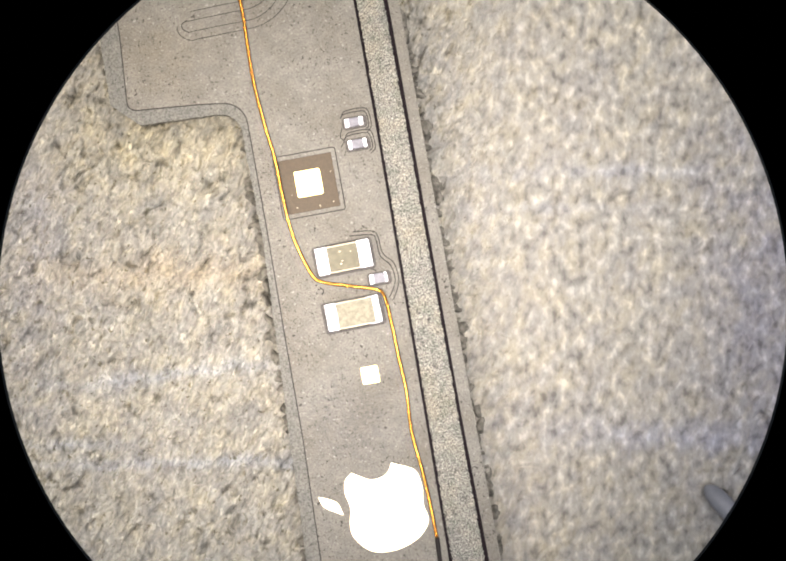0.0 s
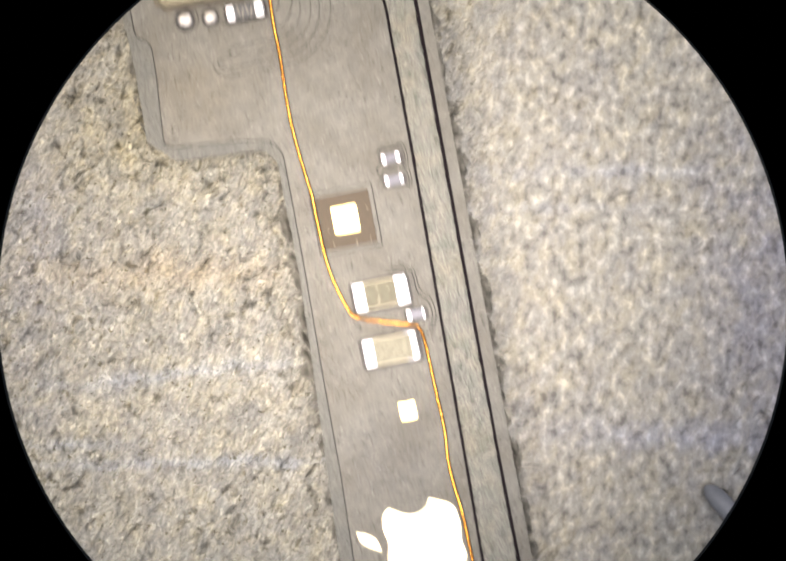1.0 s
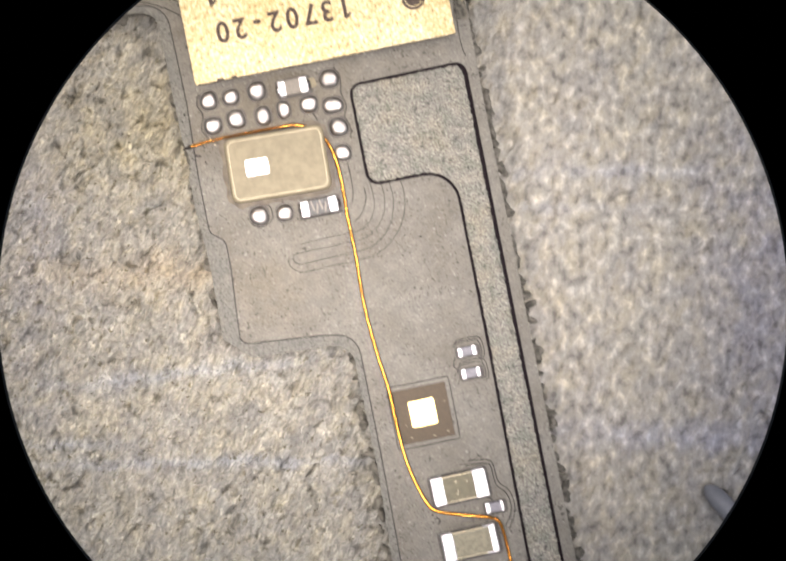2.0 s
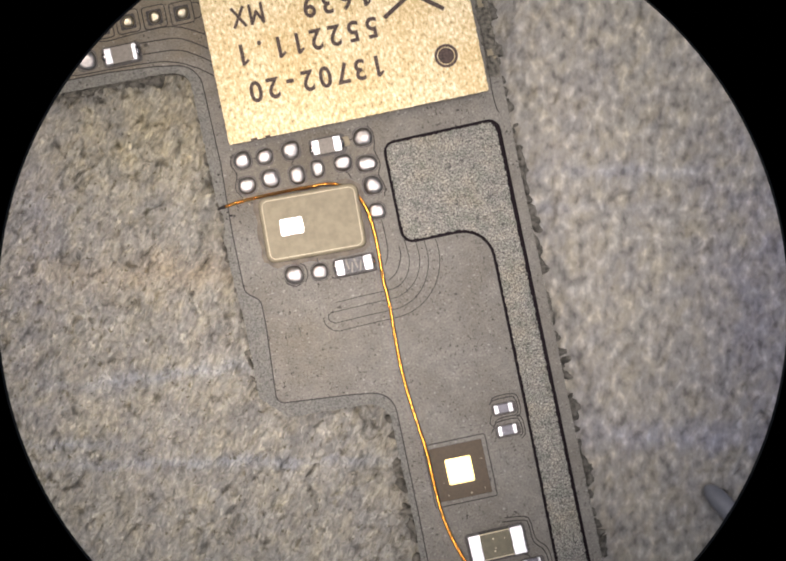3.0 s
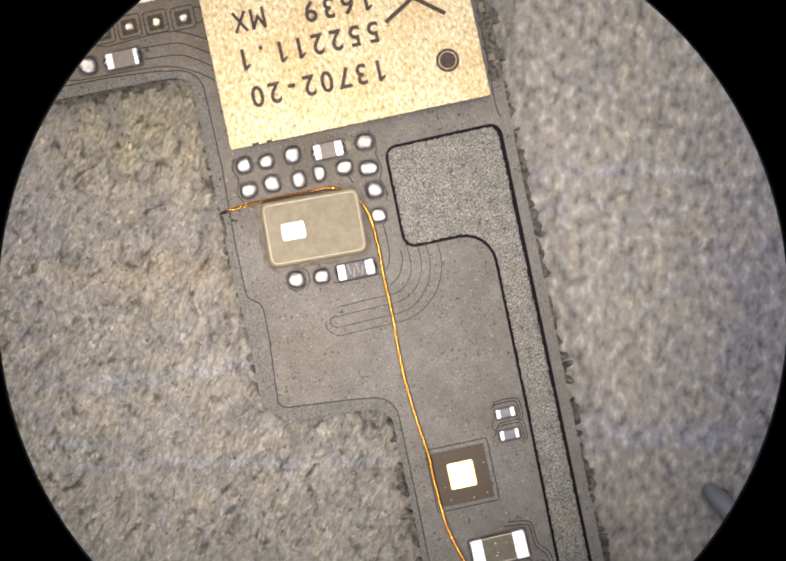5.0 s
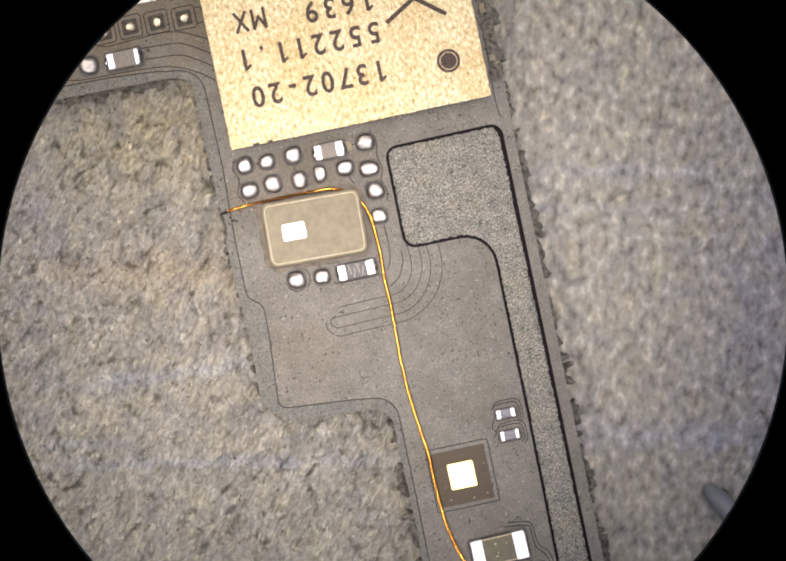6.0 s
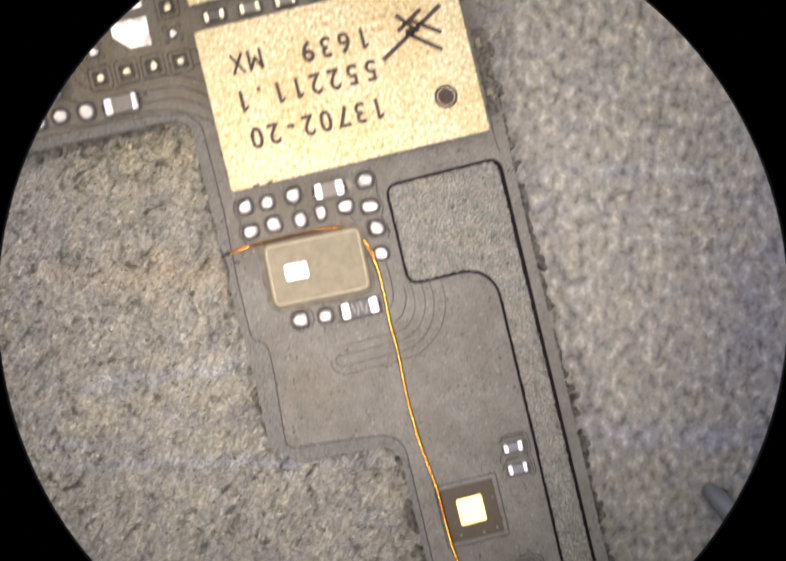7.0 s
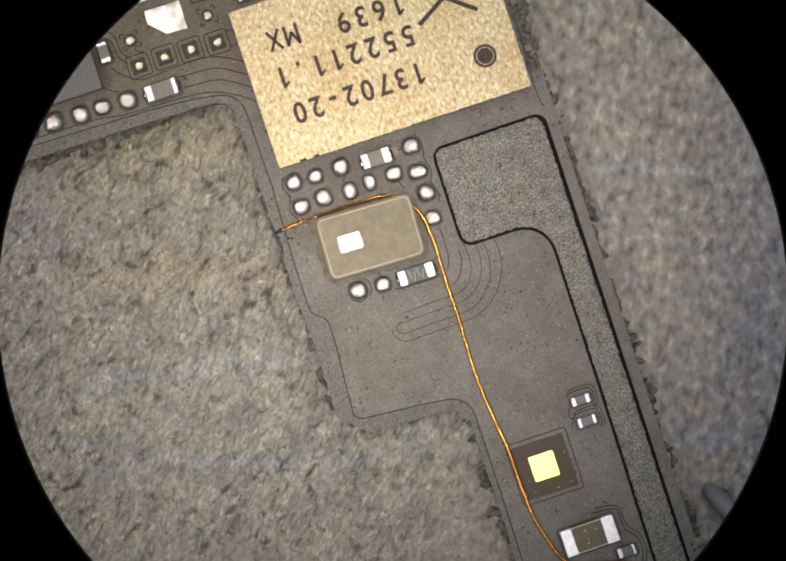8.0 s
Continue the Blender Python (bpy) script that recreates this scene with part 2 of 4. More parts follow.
DARK_BODY = plain("dark_ferrite", (0.10, 0.10, 0.10), 0.45, vary=0.4)
FILTER = plain("tan_epoxy", (0.30, 0.26, 0.172), 0.6, per_mm=6)
TAB = plain("rough_broken_laminate", (0.13, 0.122, 0.1), 0.8, per_mm=12, depth=0.04, vary=0.6)
# olive tone of the shaded mat beside the board's edge
EDGE_SHADE = plain("dark_olive_edge_shade", (0.165, 0.156, 0.132), 0.9, per_mm=7, depth=0.09, vary=0.5)
OPENING_SHADE = plain("dark_opening_and_shade", (0.095, 0.086, 0.078), 0.6, vary=0.4)
RECESS = plain("dark_square_recess", (0.03, 0.025, 0.023), 0.55, vary=0.4)
HALO = plain("brown_flux_film", (0.15, 0.122, 0.085), 0.5, per_mm=5, vary=0.3)
RIM = plain("pale_rim", (0.78, 0.68, 0.45), 0.35)
INK = plain("dark_laser_mark", (0.085, 0.06, 0.052), 0.8, vary=0.4)
LINE = plain("dark_trace_line", (0.014, 0.011, 0.01), 0.6, vary=0.3)
COPPER = plain("enamelled_copper", (0.55, 0.22, 0.033), 0.2, 0.95, 2.5, 0.001, 0.1)
EMBLEM = plain("pale_gold_plating", (0.95, 0.83, 0.52), 0.42, 1.0, 10, 0.002, 0.03)
BURNT = plain("burnt_tip", (0.018, 0.014, 0.013), 0.75)
PLASTIC_GREY = plain("grey_resin", (0.145, 0.145, 0.148), 0.45, vary=0.2)
SLIVER = plain("smooth_grey_plastic", (0.27, 0.275, 0.30), 0.4, per_mm=3, depth=0.01, vary=0.1)
BLACK = plain("matt_black_lacquer", (0.002, 0.002, 0.002), 0.9)


# ---- building helpers ----
def part(name, bm, mat, parent=None, label="", smooth=False):
    """Links bm, built in millimetres, as one mesh under parent."""
    bmesh.ops.recalc_face_normals(bm, faces=bm.faces)
    bm.transform(Matrix.Scale(MM, 4))
    me = bpy.data.meshes.new(name)
    bm.to_mesh(me)
    bm.free()
    if smooth:
        me.shade_smooth()
    me.materials.append(mat)
    ob = new(name, me)
    ob.parent = parent
    return tagged(ob, label)


def rounded(corners, steps=6):
    """Closed outline from corners (x, y, radius), with arcs at the corners."""
    out, n = [], len(corners)
    for i, (x, y, r) in enumerate(corners):
        p = Vector((x, y))
        a, b = Vector(corners[i - 1][:2]) - p, Vector(corners[(i + 1) % n][:2]) - p
        if r <= 0:
            out.append(p)
            continue
        ua, ub = a.normalized(), b.normalized()
        half = math.acos(max(-1, min(1, ua.dot(ub)))) / 2
        d = min(r / math.tan(half), 0.49 * a.length, 0.49 * b.length)
        rr = d * math.tan(half)
        c = p + (ua + ub).normalized() * (rr / math.sin(half))
        a0, a1 = (p + ua * d) - c, (p + ub * d) - c
        turn = a0.angle_signed(a1)
        for k in range(steps + 1):
            out.append(c + Matrix.Rotation(-turn * k / steps, 2) @ a0)
    return out


def ragged(outline, step, amount, seed):
    """The outline cut into short steps, each point off by a little."""
    rnd, out = random.Random(seed), []
    for i, p in enumerate(outline):
        q = outline[(i + 1) % len(outline)]
        k = max(1, int((q - p).length / step))
        for j in range(k):
            out.append(p.lerp(q, j / k) + Vector((rnd.uniform(-1, 1), rnd.uniform(-1, 1))) * amount)
    return out


def prism(outlines, z0, z1, bevel=0.0):
    """A plate from z0 to z1: the first outline is its edge, the others are holes."""
    bm = bmesh.new()
    edges = []
    for line in outlines:
        vs = [bm.verts.new((p[0], p[1], z1)) for p in line]
        edges += [bm.edges.new((vs[i - 1], vs[i])) for i in range(len(vs))]
    if len(outlines) == 1:
        bm.faces.new([e.verts[0] for e in edges])
    else:
        bmesh.ops.triangle_fill(bm, use_beauty=True, use_dissolve=False, edges=edges)
    tops = bm.faces[:]
    made = bmesh.ops.extrude_face_region(bm, geom=tops, use_keep_orig=True)
    low = [g for g in made["geom"] if isinstance(g, bmesh.types.BMVert)]
    bmesh.ops.translate(bm, verts=low, vec=(0, 0, z0 - z1))
    if bevel:
        bm.normal_update()
        rim = [e for e in bm.edges if all(abs(v.co.z - z1) < 1e-5 for v in e.verts) and any(abs(f.normal.z) < 0.5 for f in e.link_faces)]
        bmesh.ops.bevel(bm, geom=rim, offset=bevel, segments=3, affect="EDGES", profile=0.5, clamp_overlap=True)
    return bm


def block(cx, cy, w, h, z0, z1, r=0.03, bevel=0.02, turn=0.0):
    """A rounded box with softened upper edges."""
    pts = rounded([(-w / 2, -h / 2, r), (w / 2, -h / 2, r), (w / 2, h / 2, r), (-w / 2, h / 2, r)], 3)
    bm = prism([pts], z0, z1, bevel)
    bm.transform(Matrix.Translation((cx, cy, 0)) @ Matrix.Rotation(radians(turn), 4, "Z"))
    return bm


def flow(points, per=8):
    """A smooth line through the points (Catmull-Rom)."""
    ps = [Vector(p) for p in points]
    ps = [2 * ps[0] - ps[1]] + ps + [2 * ps[-1] - ps[-2]]
    out = []
    for i in range(1, len(ps) - 2):
        a, b, c, d = ps[i - 1:i + 3]
        for k in range(per):
            s = k / per
            out.append(0.5 * (2 * b + (c - a) * s + (2 * a - 5 * b + 4 * c - d) * s * s + (3 * b - a - 3 * c + d) * s ** 3))
    return out + [ps[-2]]


def tube(line, radius, sides=8, end=1.0, blunt=0):
    """A round rod along the line; end: its last radius as a share of the first; blunt: points over which its start is rounded."""
    bm, rings = bmesh.new(), []
    for i, p in enumerate(line):
        d = (line[min(i + 1, len(line) - 1)] - line[max(i - 1, 0)]).normalized()
        side = d.cross(Vector((0, 0, 1))).normalized()
        up = side.cross(d)
        r = radius * (1 + (end - 1) * i / (len(line) - 1))
        if i < blunt:
            r *= math.sqrt(max(0.02, 1 - (1 - i / blunt) ** 2))
        rings.append([bm.verts.new(p + (side * math.cos(a) + up * math.sin(a)) * r)
                      for a in [2 * math.pi * k / sides for k in range(sides)]])
    for a, b in zip(rings, rings[1:]):
        for k in range(sides):
            bm.faces.new((a[k - 1], a[k], b[k], b[k - 1]))
    bm.faces.new(rings[0][::-1])
    bm.faces.new(rings[-1])
    return bm


def dome(cx, cy, rx, ry, high, seed=0, base=0.0):
    """A solder bump: a steep rounded mound with a slightly uneven outline."""
    rnd, bm, rings = random.Random(seed), bmesh.new(), []
    p1, p2 = rnd.uniform(0, 6), rnd.uniform(0, 6)
    for k in range(7):
        a = math.pi / 2 * k / 7
        ring = []
        for j in range(20):
            b = 2 * math.pi * j / 20
            wob = 1 + 0.045 * math.sin(2 * b + p1) + 0.035 * math.sin(3 * b + p2) - 0.03 * math.cos(4 * b)
            s = math.cos(a) ** 0.58 * wob
            ring.append(bm.verts.new((cx + rx * s * math.cos(b), cy + ry * s * math.sin(b), base + high * math.sin(a) * (1 + 0.12 * math.sin(b + p2) * math.cos(a)))))
        rings.append(ring)
    tip = bm.verts.new((cx, cy, base + high))
    for a, b in zip(rings, rings[1:]):
        for j in range(20):
            bm.faces.new((a[j - 1], a[j], b[j], b[j - 1]))
    for j in range(20):
        bm.faces.new((rings[-1][j - 1], rings[-1][j], tip))
    return bm


# ---- the mat ----
def fields(x, y, cell, seed, flat=False):
    """Smooth random heights on a lattice of that cell, between -1 and 1."""
    rng = np.random.RandomState(seed)
    lat = rng.uniform(-1, 1, (256, 256))
    u, v = x / cell, y / cell
    i, j = np.floor(u).astype(int), np.floor(v).astype(int)
    f, g = u - i, v - j
    if not flat:
        f, g = f * f * (3 - 2 * f), g * g * (3 - 2 * g)
    at = lambda a, b: lat[a % 256, b % 256]
    return (at(i, j) * (1 - f) + at(i + 1, j) * f) * (1 - g) + (at(i, j + 1) * (1 - f) + at(i + 1, j + 1) * f) * g


def lumps(x, y, cell, seed):
    """Distance to the nearest of many scattered lumps, how much nearer it is than the next one, and a random value of that lump."""
    rng = np.random.RandomState(seed)
    jx, jy, own = rng.uniform(0, 1, (3, 256, 256))
    u, v = x / cell, y / cell
    i, j = np.floor(u).astype(int), np.floor(v).astype(int)
    first, second, mark = np.full(x.shape, 9.0), np.full(x.shape, 9.0), np.zeros(x.shape)
    for a in (-1, 0, 1):
        for b in (-1, 0, 1):
            p, q = (i + a) % 256, (j + b) % 256
            d = np.hypot(i + a + jx[p, q] - u, j + b + jy[p, q] - v)
            mark = np.where(d < first, own[p, q], mark)
            second = np.minimum(second, np.maximum(first, d))
            first = np.minimum(first, d)
    return first, second - first, mark


def mat_axis(half, step, far):
    inner = np.arange(-half, half + step / 2, step)
    outer = half + np.cumsum(step * 1.35 ** np.arange(1, 24))
    outer = outer[outer < far]
    return np.concatenate([-outer[::-1], inner, outer])


def work_mat():
    xs, ys = mat_axis(8.4, 0.03, 60), mat_axis(6.3, 0.03, 60)
    x, y = np.meshgrid(xs, ys, indexing="ij")
    coarse = np.clip((x - 0.5) / 3.0, 0, 1)            # the fibres get coarser across the mat
    coarse = coarse * (1 - 0.5 * np.clip((x - 5.8) / 1.2, 0, 1)) * (1 - 0.45 * np.clip((-1.5 - y) / 2, 0, 1))
    wx = x - 0.36 * y + 0.07 * fields(x, y, 0.4, 11) + 0.04 * fields(x, y, 0.13, 13)
    wy = y + 0.07 * fields(x, y, 0.4, 12) + 0.04 * fields(x, y, 0.13, 14)
    z = 0.07 * fields(wx, wy, 1.3, 1) + 0.06 * fields(wx, wy, 0.45, 2)
    # pebbles; only some stand clear of their neighbours, behind a dark crack
    near, gap, own = lumps(wx * 1.05, wy * 0.95, 0.36, 21)
    broken = np.clip(3.5 * fields(wx, wy, 0.21, 22) - 1.15, 0, 1) * (1 - coarse) ** 2
    z = z - (0.10 - 0.06 * coarse) * near + (0.07 - 0.06 * coarse) * own - 0.26 * broken * np.exp(-(gap / 0.07) ** 2)
    # small upright flakes
    near, gap, own = lumps(wx * 1.7, wy * 0.72, 0.15, 23)
    z = z + (0.09 - 0.08 * coarse) * own - (0.09 - 0.07 * coarse) * near
    near, gap, own = lumps(wx * 1.9, wy * 0.8, 0.085, 25)
    z = z + (0.035 - 0.03 * coarse) * own
    # pits, wide and soft where the fibres are coarse
    z = z - 0.45 * (1 - coarse) * np.maximum(0, fields(wx, wy, 0.17, 7) - 0.6) - coarse * (0.2 * np.maximum(0, fields(wx, wy * 0.8, 0.27, 8) - 0.12) ** 2 - 0.05 * fields(wx, wy * 0.7, 0.26, 9))
    z = z - 0.12
    nx, ny = len(xs), len(ys)
    verts = np.stack([x, y, z], -1).reshape(-1, 3) * MM
    idx = np.arange(nx * ny).reshape(nx, ny)
    quads = np.stack([idx[:-1, :-1], idx[1:, :-1], idx[1:, 1:], idx[:-1, 1:]], -1).reshape(-1, 4)
    me = bpy.data.meshes.new("work_mat")
    me.from_pydata(verts.tolist(), [], quads.tolist())
    me.shade_smooth()
    me.materials.append(MAT)
    ob = new("work_mat", me)
    tagged(ob, "rough grey pressed-fibre work mat with pits and faint streaks", "mat", kind="structure")


work_mat()


def splinter():
    bm = tube(flow([(6.27, -4.13, 0.04), (6.55, -4.4, 0.08), (6.98, -4.87, 0.1), (7.6, -5.6, 0.1)], 10), 0.18, 18, 1.3, 10)
    ob = part("plastic_splinter", bm, SLIVER, None, "", True)
    tagged(ob, "smooth grey plastic splinter lying on the rough mat", "debris")


splinter()


def eyepiece():
    """The black tube round the lens; its round stop bounds the view."""
    base = new("microscope_eyepiece")
    base.location = (0, -0.12 * MM, (EYE - 30) * MM)
    tagged(base, "matt black microscope eyepiece tube with a round stop", "microscope", kind="structure")
    ring = lambda r: [Vector((r * math.cos(a), r * math.sin(a))) for a in [2 * math.pi * k / 128 for k in range(128)]]
    part("field_stop", prism([ring(3.0), ring(1.97)], 0, 0.2), BLACK, base)
    part("barrel", prism([ring(3.4), ring(3.0)], -0.2, 38), BLACK, base)
    part("cap", prism([ring(3.4)], 38, 38.4), BLACK, base)


eyepiece()

# ---- the circuit board ----
board = new("circuit_board")
tagged(board, "grey phone circuit board strip with a copper jumper wire", "circuit board")

OUTLINE = [(-9.5, 5.02, 0), (-5.0, 4.98, 0), (-3.14, 4.93, 0.4), (-3.13, 3.2, 0), (-3.12, 2.2, 0), (-3.06, 1.95, 0), (-3.06, 1.68, 0), (-3.14, 1.5, 0), (-3.13, 0.8, 0), (-3.07, -0.3, 0),
           (-3.1, -1.78, 0.1), (-2.6, -2.28, 0.15), (-0.62, -2.36, 0.42), (-0.59, -5.0, 0), (-0.68, -7.0, 0), (-0.87, -11.4, 0),
           (-0.95, -17, 0), (2.98, -17, 0), (2.93, -9.0, 0), (2.93, 2.0, 0), (2.98, 5.0, 0), (3.0, 10.5, 0), (-9.5, 10.5, 0)]
FRAME = [(0.34, 2.70, 0.24), (2.72, 2.72, 0.24), (2.71, -2.0, 0), (2.68, -9.0, 0), (2.75, -16.8, 0), (1.87, -16.8, 0),
         (1.97, -9.0, 0), (2.04, -3.0, 0), (2.05, 0.62, 0.6), (0.33, 0.63, 0.26)]
WINDOW = [(-0.02, -4.57, 0), (1.06, -4.57, 0), (1.06, -3.48, 0), (-0.02, -3.48, 0)]


def inset(corners, d):
    """Corners moved inwards by d (for outlines given clockwise or not)."""
    n = len(corners)
    area = sum(corners[i - 1][0] * corners[i][1] - corners[i][0] * corners[i - 1][1] for i in range(n))
    s, out = (1 if area > 0 else -1), []
    for i, (x, y, r) in enumerate(corners):
        p = Vector((x, y))
        a, b = (p - Vector(corners[i - 1][:2])).normalized(), (Vector(corners[(i + 1) % n][:2]) - p).normalized()
        na, nb = Vector((-a.y, a.x)) * s, Vector((-b.y, b.x)) * s
        m = (na + nb) / max(0.2, 1 + na.dot(nb))
        q = p + m * d
        convex = (a.x * b.y - a.y * b.x) * s > 0
        out.append((q.x, q.y, max(0.0, r + (-d if convex else d)) if r else 0))
    return out


edge_line = ragged(rounded(OUTLINE), 0.06, 0.012, 3)
part("laminate", prism([edge_line], -TOP, -0.12), EDGE, board, "dark laminate edge")
part("core", prism([edge_line], -0.12, -0.1), CORE, board, "black inner layer seen in the grooves")
SEAM = [(-9.5, 5.31, 0), (-4.7, 5.2, 0), (-3.8, 5.13, 0), (-2.92, 4.98, 0.5), (-2.89, 2.96, 0), (-2.95, 1.5, 0), (-2.95, 0.35, 0.2), (-2.67, 0.12, 0.2),
        (-2.67, -0.4, 0), (-2.78, -1.96, 0.17), (-1.3, -2.09, 0), (-0.47, -2.2, 0.5), (-0.47, -4.7, 0), (-0.5, -7.0, 0), (-0.51, -9.0, 0), (-0.59, -11.5, 0),
        (-0.75, -17, 0), (2.98, -17, 0), (2.93, -9.0, 0), (2.93, 2.0, 0), (2.98, 5.0, 0), (3.0, 10.5, 0), (-9.5, 10.5, 0)]
GROOVE = rounded(inset(FRAME, -0.006))
part("margin", prism([edge_line, GROOVE, rounded(WINDOW)], -0.1, -0.012), MARGIN, board, "bluish-grey grainy board margin")
part("solder_mask", prism([rounded(SEAM), GROOVE, rounded(WINDOW)], -0.012, 0.0), MASK, board, "matt grey-brown solder mask with dark specks")
part("ground_frame", prism([ragged(rounded(inset([(min(x, 2.69), y, r) for x, y, r in FRAME], 0.054)), 0.035, 0.014, 6)], -0.1, -0.002, 0.01), PLATING, board, "grainy silver-grey ground plating")
part("bare_window", prism([rounded(inset(WINDOW, 0.004))], -0.1, -0.03), BROWN, board, "square bare brown laminate window")
part("contact_pad", block(0.515, -4.01, 0.52, 0.52, -0.03, -0.012, 0.04, 0.006), GOLD_PAD, board, "bright gold-plated square pad")
part("contact_pad", block(1.04, -8.0, 0.34, 0.34, 0.0, 0.008, 0.03, 0.004), GOLD_PAD, board, "small bright gold-plated pad")


for x, y, r in ((0.2, -4.46, 0.011), (0.66, -4.5, 0.012), (0.94, -4.46, 0.010), (0.98, -3.86, 0.009), (0.14, -4.2, 0.008)):
    part("dust_speck", dome(x, y, r, r, 0.012, int(r * 900), -0.03), RIM, board, "pale speck of dust")


def trace(points, radius=0.011, per=6):
    part("trace", tube(flow([(x, y, 0.0) for x, y in points], per), radius, 6), LINE, board)


def emblem():
    """A plain bitten round shape and a leaf, in bright plating."""
    body = flow([(0.32, -9.86), (0.68, -10.06), (1.0, -10.0), (1.14, -9.8)], 8)
    body += flow([(1.14, -9.8), (1.57, -10.02), (1.66, -10.38), (1.62, -10.72), (1.67, -11.06), (1.4, -11.38), (0.92, -11.53),
                  (0.45, -11.47), (0.15, -11.15), (0.11, -10.85), (0.18, -10.55), (0.12, -10.24), (0.17, -9.99), (0.32, -9.86)], 5)[1:-1]
    ob = part("emblem", prism([body], 0.0, 0.008), EMBLEM, board, "bright plated rounded shape")
    leaf = flow([(-0.42, -10.21), (-0.33, -10.44), (0.02, -10.66)], 8) + flow([(0.02, -10.66), (-0.08, -10.38), (-0.42, -10.21)], 8)[1:-1]
    part("leaf", prism([leaf], 0.0, 0.008), EMBLEM, ob)


emblem()


def module(cx, cy, w, h, high, seed, marked):
    line = ragged(rounded([(-w / 2, -h / 2, 0.03), (w / 2, -h / 2, 0.03), (w / 2, h / 2, 0.03), (-w / 2, h / 2, 0.03)], 2), 0.07, 0.010, seed)
    bm = prism([[p + Vector((cx, cy)) for p in line]], 0.0, high - 0.02)
    ob = part("shielded_module", bm, EDGE, board, "gold-topped radio module" + (" with dark laser marking" if marked else ""))
    line = ragged(rounded([(-w / 2, -h / 2, 0.03), (w / 2, -h / 2, 0.03), (w / 2, h / 2, 0.03), (-w / 2, h / 2, 0.03)], 2), 0.05, 0.007, seed + 1)
    part("gold_film", prism([[p + Vector((cx, cy)) for p in line]], high - 0.02, high), GOLD_TOP, ob, "speckled gold film")
    return ob


MODULE_HIGH = 0.45
chip = module(0.005, 4.9, 5.27, 3.26, MODULE_HIGH, 5, True)
module(0.02, 8.72, 5.24, 3.3, MODULE_HIGH, 8, False)


def letter(sign, high):
    """One sign of the built-in font as a mesh, centred, that many millimetres high."""
    data = bpy.data.curves.new("letter", "FONT")
    data.body, data.size, data.extrude = sign, high / 0.72, 0.0015
    data.offset = 0.012
    ob = new("letter", data)
    me = bpy.data.meshes.new_from_object(ob.evaluated_get(bpy.context.evaluated_depsgraph_get()))
    bpy.data.objects.remove(ob)
    xs = [v.co.x for v in me.vertices]
    me.transform(Matrix.Translation((-(min(xs) + max(xs)) / 2, -high / 2, 0)))
    return me


BARS = {"M": [(-0.28, -0.44, -0.28, 0.44), (0.28, -0.44, 0.28, 0.44), (-0.28, 0.44, 0, -0.1), (0, -0.1, 0.28, 0.44)],
        "X": [(-0.26, -0.44, 0.26, 0.44), (-0.26, 0.44, 0.26, -0.44)]}


def marking(words, x, pitch, y, high, wide=0.9):
    """A row of laser marking, evenly spaced, read with the board turned half round."""
    bm = bmesh.new()
    for k, sign in enumerate(words):
        if sign == " ":
            continue
        if sign in BARS:
            me = bpy.data.meshes.new("letter")
            joined = bmesh.new()
            for x0, y0, x1, y1 in BARS[sign]:
                piece = bpy.data.meshes.new("bar")
                d, turn = high * math.hypot(x1 - x0, y1 - y0), math.degrees(math.atan2(y1 - y0, x1 - x0))
                bar = block(high * (x0 + x1) / 2, high * (y0 + y1) / 2, d + 0.05, 0.062, 0, 0.0015, 0.01, 0, turn)
                bar.to_mesh(piece)
                bar.free()
                joined.from_mesh(piece)
            joined.to_mesh(me)
            joined.free()
        else:
            me = letter(sign, high)
        me.transform(Matrix.Translation((k * pitch, 0, 0)) @ Matrix.Diagonal((wide, 1, 1, 1)))
        bm.from_mesh(me)
        if sign == "1":
            flag = bpy.data.meshes.new("flag")
            hook = block(-0.05, 0.15, 0.15, 0.055, 0, 0.0015, 0.01, 0, 38)
            hook.to_mesh(flag)
            hook.free()
            flag.transform(Matrix.Translation((k * pitch, 0, 0)))
            bm.from_mesh(flag)
    bm.transform(Matrix.Translation((x, y, MODULE_HIGH + 0.002)) @ Matrix.Rotation(radians(180.0), 4, "Z"))
    part("marking", bm, INK, chip, "dark laser-marked row of digits")


marking("13702-20", 0.57, 0.352, 4.19, 0.42)
marking("552211.1", 0.62, 0.376, 4.96, 0.42)
marking("1639", 0.60, 0.372, 5.62, 0.42)
marking("MX", -1.57, 0.36, 5.72, 0.42, 1.0)


def stroke(x0, y0, x1, y1, w=0.088):
    d = math.hypot(x1 - x0, y1 - y0)
    bm = block((x0 + x1) / 2, (y0 + y1) / 2, d, w, MODULE_HIGH - 0.001, MODULE_HIGH + 0.0025, 0.02, 0, math.degrees(math.atan2(y1 - y0, x1 - x0)))
    part("emblem_bar", bm, INK, chip)


for bar in ((0.90, 5.11, 2.26, 5.92), (1.35, 5.93, 1.72, 5.50), (1.55, 5.47, 2.10, 5.04), (1.32, 5.60, 1.86, 5.93), (1.62, 5.75, 2.16, 5.38)):
    stroke(*bar)
